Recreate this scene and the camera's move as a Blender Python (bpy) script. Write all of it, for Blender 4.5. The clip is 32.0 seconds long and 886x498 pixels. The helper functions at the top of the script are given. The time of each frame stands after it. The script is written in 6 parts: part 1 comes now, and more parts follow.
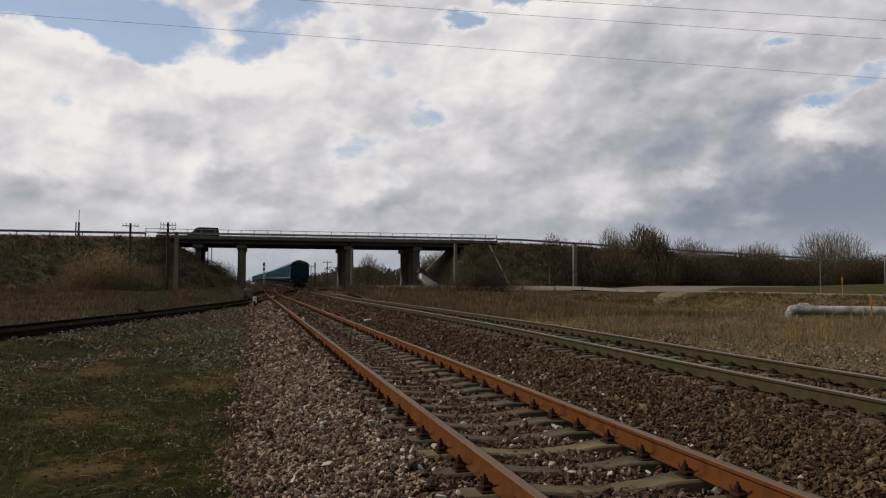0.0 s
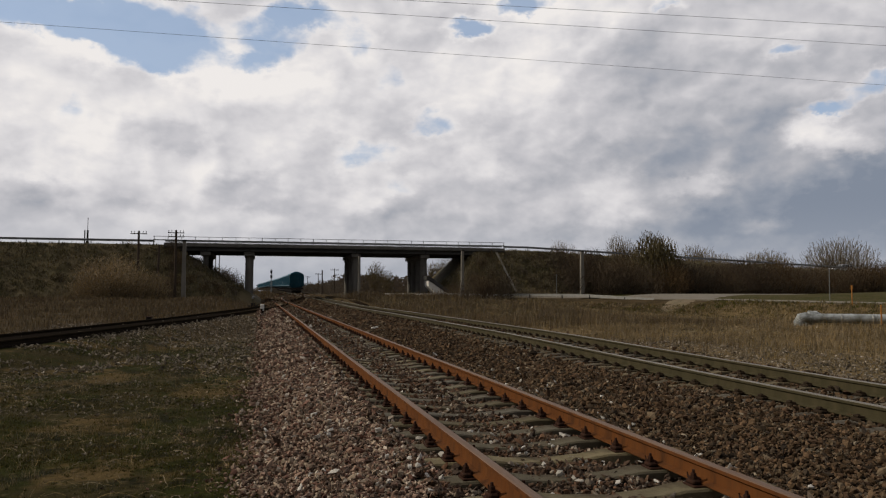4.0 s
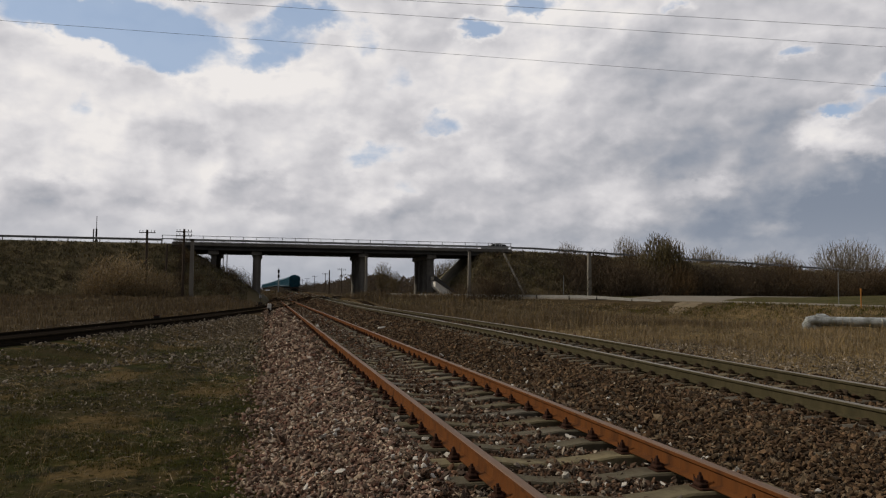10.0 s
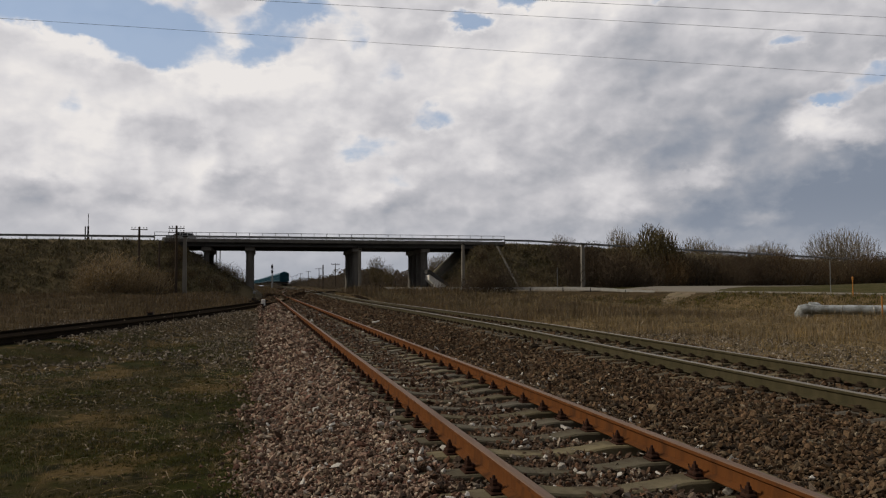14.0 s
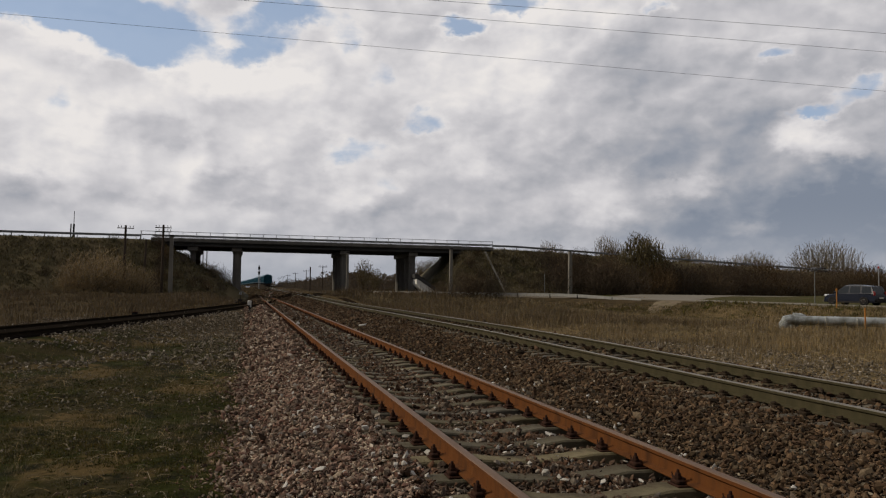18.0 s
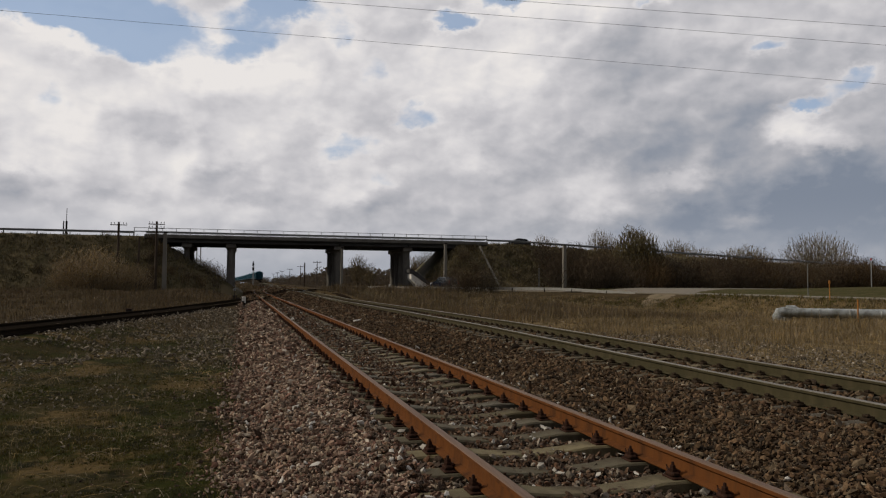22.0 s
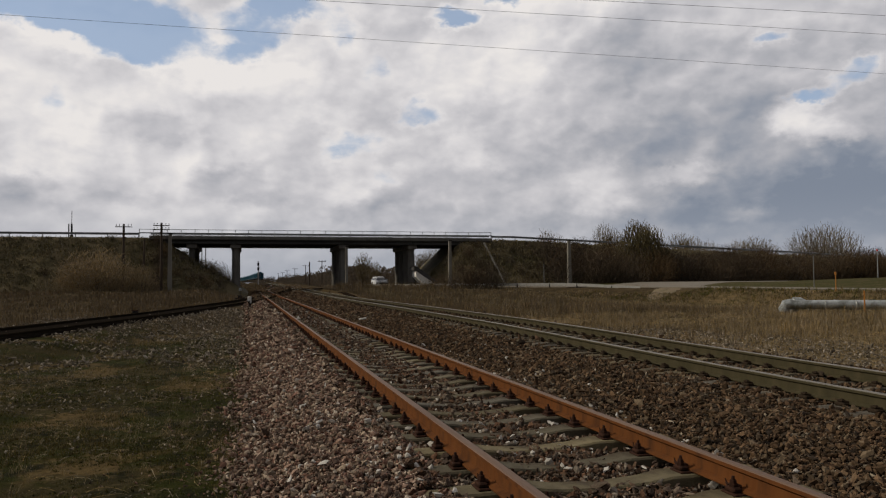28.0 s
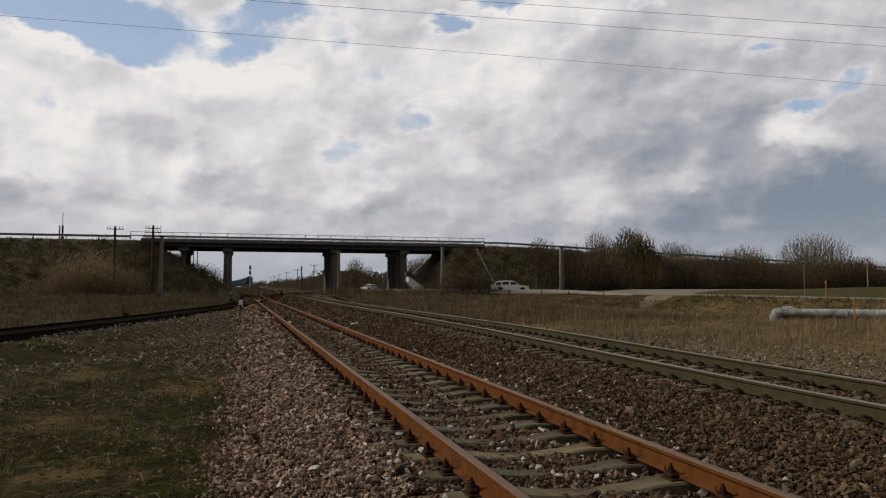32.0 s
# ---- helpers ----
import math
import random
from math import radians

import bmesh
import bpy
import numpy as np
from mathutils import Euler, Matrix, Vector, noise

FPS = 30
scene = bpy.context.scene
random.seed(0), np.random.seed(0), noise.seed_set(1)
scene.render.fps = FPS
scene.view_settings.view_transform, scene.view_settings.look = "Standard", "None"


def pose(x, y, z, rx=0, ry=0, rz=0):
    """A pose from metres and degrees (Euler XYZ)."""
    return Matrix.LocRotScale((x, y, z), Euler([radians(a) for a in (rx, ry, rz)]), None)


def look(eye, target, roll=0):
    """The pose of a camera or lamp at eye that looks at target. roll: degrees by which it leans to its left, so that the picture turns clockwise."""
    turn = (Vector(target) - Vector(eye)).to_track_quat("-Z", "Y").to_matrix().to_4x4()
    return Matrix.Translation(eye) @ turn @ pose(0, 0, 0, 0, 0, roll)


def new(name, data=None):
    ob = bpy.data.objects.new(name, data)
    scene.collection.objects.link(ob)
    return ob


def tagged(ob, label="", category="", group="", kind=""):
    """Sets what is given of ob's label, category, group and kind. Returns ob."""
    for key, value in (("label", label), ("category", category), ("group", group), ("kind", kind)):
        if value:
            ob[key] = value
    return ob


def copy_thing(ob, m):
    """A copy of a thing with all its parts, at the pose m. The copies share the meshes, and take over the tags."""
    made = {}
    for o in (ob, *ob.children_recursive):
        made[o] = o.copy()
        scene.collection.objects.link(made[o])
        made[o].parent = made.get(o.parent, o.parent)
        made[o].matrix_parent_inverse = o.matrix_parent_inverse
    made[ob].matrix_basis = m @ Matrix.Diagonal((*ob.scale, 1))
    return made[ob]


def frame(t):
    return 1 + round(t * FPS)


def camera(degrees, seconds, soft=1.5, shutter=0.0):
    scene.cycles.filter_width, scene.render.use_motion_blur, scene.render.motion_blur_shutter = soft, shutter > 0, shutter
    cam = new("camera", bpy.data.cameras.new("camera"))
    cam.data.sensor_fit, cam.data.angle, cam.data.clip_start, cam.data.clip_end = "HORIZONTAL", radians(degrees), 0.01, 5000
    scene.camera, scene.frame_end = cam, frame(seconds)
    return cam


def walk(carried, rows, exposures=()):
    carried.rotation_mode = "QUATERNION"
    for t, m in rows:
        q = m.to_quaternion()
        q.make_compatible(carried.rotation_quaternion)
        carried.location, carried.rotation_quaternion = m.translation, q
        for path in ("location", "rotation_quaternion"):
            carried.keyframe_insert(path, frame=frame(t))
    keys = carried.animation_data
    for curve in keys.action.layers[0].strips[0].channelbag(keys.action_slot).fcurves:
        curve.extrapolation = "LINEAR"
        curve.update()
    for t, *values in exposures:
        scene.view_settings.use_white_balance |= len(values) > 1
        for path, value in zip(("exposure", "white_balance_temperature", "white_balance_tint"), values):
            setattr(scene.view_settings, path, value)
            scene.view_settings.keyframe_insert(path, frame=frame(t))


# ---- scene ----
# World: y runs along the railway, x to its right, z = 0 is the top of the rails.
cam = camera(62.0, 32.0, soft=1.2)
EYE = (0.0, 0.0, 1.28)
# seconds, yaw, pitch, roll in degrees
TURNS = (
    (0, -14.384, 2.773, -0.096), (0.5, -14.279, 2.757, 0.226), (1, -14.243, 2.824, 0.254), (1.5, -14.140, 2.840, 0.113),
    (2, -13.881, 2.952, 0.274), (2.5, -13.850, 3.167, 0.215), (3, -13.928, 3.319, -0.149), (3.5, -13.865, 3.370, -0.158),
    (5.5, -13.731, 3.326, 0.007), (6, -13.622, 3.313, -0.013), (6.5, -13.558, 3.601, -0.240), (7, -13.536, 3.494, -0.071),
    (7.5, -13.470, 3.196, 0.273), (8, -13.362, 3.124, 0.099), (8.5, -13.696, 3.159, -0.063), (9, -13.875, 3.188, -0.383),
    (9.5, -13.641, 3.240, -0.029), (10, -13.307, 3.404, -0.485), (10.5, -13.121, 3.350, -0.325), (11, -13.045, 3.516, -0.264),
    (11.5, -12.988, 3.699, -0.201), (12, -12.942, 3.510, 0.007), (12.5, -13.241, 3.437, -0.046), (13, -13.621, 3.167, 0.035),
    (13.5, -13.686, 3.184, 0.296), (14, -13.772, 2.890, 0.244), (14.5, -14.055, 3.082, 0.179), (16.5, -14.305, 2.929, -0.381),
    (17, -14.438, 2.971, -0.285), (17.5, -14.416, 2.873, -0.217), (18, -14.754, 3.242, -0.768), (18.5, -14.784, 2.978, -0.558),
    (19, -14.869, 2.964, -0.446), (19.5, -14.898, 2.861, -0.607), (20, -14.898, 2.800, -0.175), (20.5, -14.915, 2.588, 0.161),
    (21, -14.996, 2.426, 0.035), (21.5, -15.065, 2.807, -0.396), (22, -15.172, 2.842, -0.380), (22.5, -15.119, 2.870, -0.161),
    (23, -15.255, 2.879, -0.146), (23.5, -15.370, 2.721, 0.085), (24, -15.320, 2.605, 0.127), (24.5, -15.336, 2.672, 0.136),
    (25, -15.159, 2.754, -0.001), (25.5, -14.921, 3.019, -0.126), (27.5, -14.801, 2.580, 0.193), (28, -14.785, 2.617, 0.463),
    (28.5, -14.884, 2.719, 0.448), (29, -14.923, 2.801, 0.367), (29.5, -15.114, 2.705, 0.195), (30, -15.186, 2.656, 0.292),
    (30.5, -14.951, 2.607, 0.316), (31, -15.126, 2.555, 0.247), (31.5, -15.205, 2.932, 0.164), (32, -15.390, 3.041, -0.063),
)
walk(cam, [(t, pose(*EYE, 90 + p, r, yw)) for t, yw, p, r in TURNS], exposures=((0.0, 0.0), (7.0, 0.0), (17.0, -0.08), (28.0, -0.08), (32.0, -0.03)))

# ---------------------------------------------------------------- world and sun
SUN_AZ, SUN_EL = radians(-74), radians(34)      # the sun stands to the railway's left


def build_world():
    w = bpy.data.worlds.new("sky")
    scene.world = w
    w.use_nodes = True
    nt = w.node_tree
    nt.nodes.clear()
    N, L = nt.nodes.new, nt.links.new

    def math_n(op, a, b=None, c=None, clamp=False):
        n = N("ShaderNodeMath")
        n.operation, n.use_clamp = op, clamp
        for i, v in enumerate((a, b, c)):
            if v is None:
                continue
            if isinstance(v, (int, float)):
                n.inputs[i].default_value = v
            else:
                L(v, n.inputs[i])
        return n.outputs[0]

    def noise_n(vec, scale, detail, rough, dist=0.0):
        n = N("ShaderNodeTexNoise")
        n.inputs["Scale"].default_value, n.inputs["Detail"].default_value = scale, detail
        n.inputs["Roughness"].default_value, n.inputs["Distortion"].default_value = rough, dist
        L(vec, n.inputs["Vector"])
        return n

    def smooth(v, a, b, lo=0.0, hi=1.0):
        n = N("ShaderNodeMapRange")
        n.interpolation_type = "SMOOTHSTEP"
        L(v, n.inputs["Value"])
        for k, val in (("From Min", a), ("From Max", b), ("To Min", lo), ("To Max", hi)):
            n.inputs[k].default_value = val
        return n.outputs["Result"]

    def vec(op, a, b, c=None):
        n = N("ShaderNodeVectorMath")
        n.operation = op
        for i, v in enumerate((a, b, c)):
            if isinstance(v, tuple):
                n.inputs[i].default_value = v
            elif v is not None:
                L(v, n.inputs[i])
        return n.outputs["Value"] if op == "LENGTH" else n.outputs["Vector"]

    d = N("ShaderNodeTexCoord").outputs["Generated"]
    hgt = N("ShaderNodeSeparateXYZ")
    L(d, hgt.inputs[0])
    z = hgt.outputs["Z"]
    # bearing and height in degrees, frayed by turbulence so that no cloud has a smooth outline
    ang = N("ShaderNodeCombineXYZ")
    L(math_n("MULTIPLY", math_n("ARCTAN2", hgt.outputs["X"], hgt.outputs["Y"]), 57.2958), ang.inputs["X"])
    L(math_n("MULTIPLY", math_n("ARCSINE", z), 57.2958), ang.inputs["Y"])
    flat = vec("MULTIPLY", d, (1.0, 1.0, 1.5))
    coarse = vec("SUBTRACT", noise_n(flat, 6.0, 3, 0.5).outputs["Color"], (0.5, 0.5, 0.5))
    curl = vec("SUBTRACT", noise_n(flat, 22.0, 6, 0.62).outputs["Color"], (0.5, 0.5, 0.5))
    place = vec("MULTIPLY_ADD", coarse, (2.6, 1.8, 0.0), ang.outputs[0])
    place = vec("MULTIPLY_ADD", curl, (3.8, 3.0, 0.0), place)

    def blobs(items):
        total = None
        for az, el, ra, re, wt in items:
            v = vec("MULTIPLY_ADD", place, (0.72 / ra, 0.72 / re, 0.0), (-0.72 * az / ra, -0.72 * el / re, 0.0))
            v = smooth(vec("LENGTH", v, None), 1.15, 0.15, 0.0, wt)
            total = v if total is None else math_n("ADD", total, v)
        return total

    def heap(v, k=1.0):
        """Heaped cloud: rounded lobes at two sizes with fine fraying."""
        lobes = math_n("ABSOLUTE", math_n("MULTIPLY_ADD", noise_n(v, 8.0 * k, 4, 0.45).outputs["Fac"], 2.0, -1.0))
        body = noise_n(v, 5.0 * k, 8, 0.52).outputs["Fac"]
        return math_n("SUBTRACT", body, math_n("MULTIPLY", lobes, 0.55))

    near, lit = heap(flat), heap(vec("ADD", flat, (-0.016, -0.004, 0.022)))
    fine, fine_lit = heap(flat, 2.7), heap(vec("ADD", flat, (-0.007, -0.002, 0.009)), 2.7)
    relief = math_n("ADD", math_n("SUBTRACT", near, lit), math_n("MULTIPLY", math_n("SUBTRACT", fine, fine_lit), 0.42))
    c = math_n("SUBTRACT", math_n("MULTIPLY_ADD", near, 1.0, math_n("MULTIPLY_ADD", fine, 0.85, 0.24)), math_n("MULTIPLY", blobs(HOLES), 1.22))
    alpha = smooth(c, 0.02, 0.60, 0.12)
    rim = smooth(c, 0.40, 1.0, 0.20, 0.0)
    s = math_n("ADD", blobs(VEILS), math_n("MULTIPLY_ADD", blobs(DARK), 0.66, blobs(BRIGHT)))
    s = math_n("MULTIPLY_ADD", s, 0.66, 0.655)
    s = math_n("ADD", s, math_n("MULTIPLY", relief, 0.85))
    s = math_n("ADD", s, math_n("MULTIPLY_ADD", near, 0.28, -0.10))
    s = math_n("ADD", s, rim)
    ramp = N("ShaderNodeValToRGB")
    L(s, ramp.inputs["Fac"])
    els = ramp.color_ramp.elements
    els[0].position, els[0].color = 0.0, (0.22, 0.255, 0.32, 1)
    els[1].position, els[1].color = 1.0, (0.86, 0.825, 0.805, 1)
    for at, colour in ((0.20, (0.30, 0.325, 0.38, 1)), (0.40, (0.42, 0.425, 0.46, 1)), (0.62, (0.575, 0.565, 0.59, 1)), (0.82, (0.73, 0.71, 0.72, 1))):
        els.new(at).color = colour
    sky = N("ShaderNodeTexSky")
    sky.sky_type, sky.sun_disc = "NISHITA", False
    sky.sun_elevation, sky.sun_rotation = SUN_EL, SUN_AZ
    sky.air_density, sky.dust_density = 1.0, 0.6
    blue = N("ShaderNodeMix")
    blue.data_type = "RGBA"
    blue.inputs["Factor"].default_value = 0.6
    tint = N("ShaderNodeVectorMath")
    tint.operation = "SCALE"
    tint.inputs["Scale"].default_value = 0.10
    L(sky.outputs[0], tint.inputs[0])
    L(tint.outputs[0], blue.inputs["A"])
    blue.inputs["B"].default_value = (0.36, 0.48, 0.68, 1)
    mix = N("ShaderNodeMix")
    mix.data_type = "RGBA"
    L(alpha, mix.inputs["Factor"]), L(blue.outputs["Result"], mix.inputs["A"]), L(ramp.outputs[0], mix.inputs["B"])
    # pale haze towards the horizon
    hz = N("ShaderNodeMix")
    hz.data_type = "RGBA"
    L(smooth(z, 0.0, 0.12, 0.75, 0.0), hz.inputs["Factor"])
    L(mix.outputs["Result"], hz.inputs["A"])
    hz.inputs["B"].default_value = (0.35, 0.38, 0.44, 1)
    # added dimming of the sky's light: full strength ahead, 0.34 behind the camera
    ahead = N("ShaderNodeVectorMath")
    ahead.operation = "DOT_PRODUCT"
    L(d, ahead.inputs[0])
    ahead.inputs[1].default_value = (0.10, 0.94, 0.33)
    bg = N("ShaderNodeBackground")
    L(hz.outputs["Result"], bg.inputs["Color"])
    L(smooth(ahead.outputs["Value"], -0.3, 0.80, 0.34, 1.0), bg.inputs["Strength"])
    out = N("ShaderNodeOutputWorld")
    L(bg.outputs[0], out.inputs[0])


# bearing and height of the middle, half width and half height in degrees, weight
HOLES = ((-15.5, 18.4, 5.7, 1.5, 0.8), (-7.9, 17.3, 4.5, 1.6, 0.95), (-10.0, 19.2, 5.5, 1.6, 0.8), (-1.0, 16.7, 2.3, 1.0, 0.8), (0.5, 18.9, 3.2, 1.6, 0.75), (2.6, 20.8, 3.0, 1.1, 0.85), (7.1, 19.2, 1.8, 2.0, 0.55), (9.8, 16.4, 2.0, 1.6, 0.45), (12.6, 13.0, 2.1, 1.1, 0.6), (7.8, 10.7, 2.6, 1.5, 0.62), (10.7, 8.5, 2.2, 1.0, 0.45), (15.9, 19.9, 2.0, 0.8, 1.0), (19.8, 21.5, 3.1, 0.9, 1.0), (31.0, 20.8, 1.7, 0.5, 0.7), (39.2, 16.9, 1.5, 0.6, 0.6), (41.8, 12.6, 2.1, 0.8, 0.95), (44.4, 14.0, 2.0, 1.2, 0.9), (-12.8, 12.1, 2.0, 1.4, 0.35), (10.6, 5.0, 2.6, 0.7, 0.3))
BRIGHT = ((-12.3, 16.5, 2.7, 1.4, 0.5), (-3.9, 15.9, 3.5, 1.4, 0.42), (-16.5, 14.1, 2.9, 2.2, 0.3), (20.4, 17.1, 2.7, 3.6, 0.5), (26.9, 6.9, 2.0, 2.6, 0.35), (17.1, 9.9, 1.9, 1.3, 0.32), (41.0, 11.1, 2.0, 1.0, 0.6), (43.1, 9.8, 1.7, 0.8, 0.5), (32.8, 8.0, 2.4, 0.7, 0.4), (37.3, 5.2, 2.1, 0.7, 0.38), (1.5, 15.3, 3.6, 2.0, 0.3), (15.1, 16.1, 2.9, 2.7, 0.3), (7.9, 7.0, 1.8, 1.1, 0.25), (-13.3, 9.3, 3.0, 1.5, 0.25), (5.9, 14.7, 2.8, 1.7, 0.2), (24.2, 20.7, 4.5, 1.0, 0.3), (40.3, 18.8, 4.5, 1.1, 0.12), (1.1, 5.1, 2.5, 1.3, 0.15), (-6.3, 8.9, 3.6, 1.2, 0.15))
VEILS = ((47.5, 4.0, 8.0, 3.6, -0.30), (43.0, 9.0, 13.0, 8.0, -0.38), (27.0, 7.0, 14.0, 5.0, -0.20), (44.0, 17.0, 6.0, 4.0, -0.12), (42.0, 4.0, 10.0, 4.0, -0.28), (28.0, 3.5, 12.0, 3.0, -0.16), (4.0, 5.0, 9.0, 4.0, -0.14), (-8.0, 12.0, 14.0, 8.0, 0.16))
DARK = ((29.2, 16.2, 3.3, 3.1, -0.5), (28.7, 10.5, 4.9, 1.7, -0.38), (32.3, 12.7, 3.7, 2.5, -0.25), (-6.4, 11.6, 3.2, 1.0, -0.45), (-1.2, 7.5, 2.8, 1.3, -0.55), (-14.9, 6.8, 2.2, 1.0, -0.5), (-8.5, 6.1, 2.5, 0.6, -0.35), (-13.5, 5.2, 3.9, 0.7, -0.2), (38.9, 6.4, 5.2, 1.4, -0.32), (43.1, 5.7, 3.6, 1.8, -0.40), (33.6, 5.3, 2.9, 0.9, -0.5), (37.4, 11.2, 2.4, 2.4, -0.3), (44.3, 8.3, 2.1, 1.5, -0.35), (21.9, 8.8, 2.8, 1.3, -0.18), (10.2, 5.2, 4.4, 0.9, -0.35), (28.0, 4.4, 12.4, 0.6, -0.25), (4.4, 8.5, 2.2, 0.9, -0.15), (35.4, 16.3, 2.7, 2.7, -0.12), (10.0, 10.0, 2.6, 0.9, -0.2))

build_world()
sun = bpy.data.lights.new("sun", "SUN")
sun.energy, sun.angle, sun.color = 2.2, radians(2), (1.0, 0.88, 0.70)
tagged(new("sun", sun), kind="structure").matrix_world = look(
    (0, 0, 0), (-math.sin(SUN_AZ) * math.cos(SUN_EL), -math.cos(SUN_AZ) * math.cos(SUN_EL), -math.sin(SUN_EL)))


# ---------------------------------------------------------------- materials
def material(name, base, rough=0.85, metal=0.0, other=None, scale=3.0, spread=0.35, bump=0.3, bump_scale=40.0,
             island=0.0, per_object=0.0, dirt=None, dirt_scale=0.8, dirt_amount=0.0, stretch=(1, 1, 1), spec=0.06, coat=0.0):
    """A surface with grain at two scales: a base colour broken by another, stains of dirt, and a fine relief."""
    m = bpy.data.materials.new(name)
    m.use_nodes = True
    nt = m.node_tree
    N, L = nt.nodes.new, nt.links.new
    b = nt.nodes["Principled BSDF"]
    b.inputs["Roughness"].default_value, b.inputs["Metallic"].default_value = rough, metal
    b.inputs["Specular IOR Level"].default_value = spec
    b.inputs["Coat Weight"].default_value = coat
    tc = N("ShaderNodeTexCoord")
    mp = N("ShaderNodeMapping")
    mp.inputs["Scale"].default_value = stretch
    L(tc.outputs["Object"], mp.inputs[0])
    other = other or tuple(c * 0.6 for c in base)

    def nz(s, detail=6, rgh=0.6):
        n = N("ShaderNodeTexNoise")
        n.inputs["Scale"].default_value, n.inputs["Detail"].default_value, n.inputs["Roughness"].default_value = s, detail, rgh
        L(mp.outputs[0], n.inputs["Vector"])
        return n.outputs["Fac"]

    def rng(v, lo, hi, a=0.0, c=1.0):
        n = N("ShaderNodeMapRange")
        L(v, n.inputs[0])
        for i, val in enumerate((lo, hi, a, c)):
            n.inputs[i + 1].default_value = val
        return n.outputs[0]

    def mix(f, a, c):
        n = N("ShaderNodeMix")
        n.data_type = "RGBA"
        for v, k in ((f, "Factor"), (a, "A"), (c, "B")):
            if isinstance(v, tuple):
                n.inputs[k].default_value = (*v, 1)
            elif isinstance(v, (int, float)):
                n.inputs[k].default_value = v
            else:
                L(v, n.inputs[k])
        return n.outputs["Result"]

    col = mix(rng(nz(scale), 0.5 - spread / 2, 0.5 + spread / 2), base, other)
    if island or per_object:
        if island:
            g = N("ShaderNodeNewGeometry").outputs["Random Per Island"]
        else:
            g = N("ShaderNodeObjectInfo").outputs["Random"]
        amt = island or per_object
        hs = N("ShaderNodeHueSaturation")
        L(rng(g, 0, 1, 1 - amt, 1 + amt), hs.inputs["Value"])
        sm = N("ShaderNodeMath")
        sm.operation = "FRACT"
        k = N("ShaderNodeMath")
        k.operation = "MULTIPLY"
        k.inputs[1].default_value = 7.13
        L(g, k.inputs[0]), L(k.outputs[0], sm.inputs[0])
        L(rng(sm.outputs[0], 0, 1, 0.6, 1.25), hs.inputs["Saturation"])
        L(col, hs.inputs["Color"])
        col = hs.outputs[0]
    if dirt:
        col = mix(rng(nz(dirt_scale, 8, 0.65), 0.48, 0.68, 0, dirt_amount), col, dirt)
    L(col, b.inputs["Base Color"])
    if bump:
        bn = N("ShaderNodeBump")
        bn.inputs["Strength"].default_value, bn.inputs["Distance"].default_value = bump, 0.02
        L(nz(bump_scale, 4), bn.inputs["Height"])
        L(bn.outputs[0], b.inputs["Normal"])
        L(rng(nz(bump_scale * 0.4, 3), 0.2, 0.8, max(rough - 0.12, 0.02), min(rough + 0.1, 1)), b.inputs["Roughness"])
    return m


def stone_material(name, colours, low=0.55, high=1.35):
    """Crushed stone: each piece takes its own tone from a row of (share, colour), broken by grain and dust."""
    m = bpy.data.materials.new(name)
    m.use_nodes = True
    nt = m.node_tree
    N, L = nt.nodes.new, nt.links.new
    b = nt.nodes["Principled BSDF"]
    b.inputs["Roughness"].default_value, b.inputs["Specular IOR Level"].default_value = 0.92, 0.05
    piece = N("ShaderNodeNewGeometry").outputs["Random Per Island"]
    ramp = N("ShaderNodeValToRGB")
    ramp.color_ramp.interpolation = "CONSTANT"
    els = ramp.color_ramp.elements
    els[0].position, els[0].color = 0.0, (*colours[0][1], 1)
    els[1].position, els[1].color = colours[1][0], (*colours[1][1], 1)
    for at, colour in colours[2:]:
        els.new(at).color = (*colour, 1)
    L(piece, ramp.inputs["Fac"])
    mul = N("ShaderNodeMath")
    mul.operation = "MULTIPLY"
    mul.inputs[1].default_value = 17.31
    L(piece, mul.inputs[0])
    fr = N("ShaderNodeMath")
    fr.operation = "FRACT"
    L(mul.outputs[0], fr.inputs[0])
    grain = N("ShaderNodeTexNoise")
    grain.inputs["Scale"].default_value, grain.inputs["Detail"].default_value = 60.0, 4.0
    L(N("ShaderNodeTexCoord").outputs["Object"], grain.inputs["Vector"])
    val = N("ShaderNodeMapRange")
    val.inputs["To Min"].default_value, val.inputs["To Max"].default_value = low, high
    L(fr.outputs[0], val.inputs["Value"])
    gr = N("ShaderNodeMapRange")
    for k, v in (("From Min", 0.3), ("From Max", 0.7), ("To Min", 0.68), ("To Max", 1.3)):
        gr.inputs[k].default_value = v
    L(grain.outputs["Fac"], gr.inputs["Value"])
    tone = N("ShaderNodeMath")
    tone.operation = "MULTIPLY"
    L(val.outputs["Result"], tone.inputs[0]), L(gr.outputs["Result"], tone.inputs[1])
    hs = N("ShaderNodeHueSaturation")
    L(tone.outputs[0], hs.inputs["Value"]), L(ramp.outputs["Color"], hs.inputs["Color"])
    L(hs.outputs[0], b.inputs["Base Color"])
    return m


def glass_material(name, tint):
    m = bpy.data.materials.new(name)
    m.use_nodes = True
    b = m.node_tree.nodes["Principled BSDF"]
    b.inputs["Base Color"].default_value = (*tint, 1)
    b.inputs["Roughness"].default_value, b.inputs["Transmission Weight"].default_value = 0.04, 0.35
    b.inputs["IOR"].default_value = 1.45
    return m


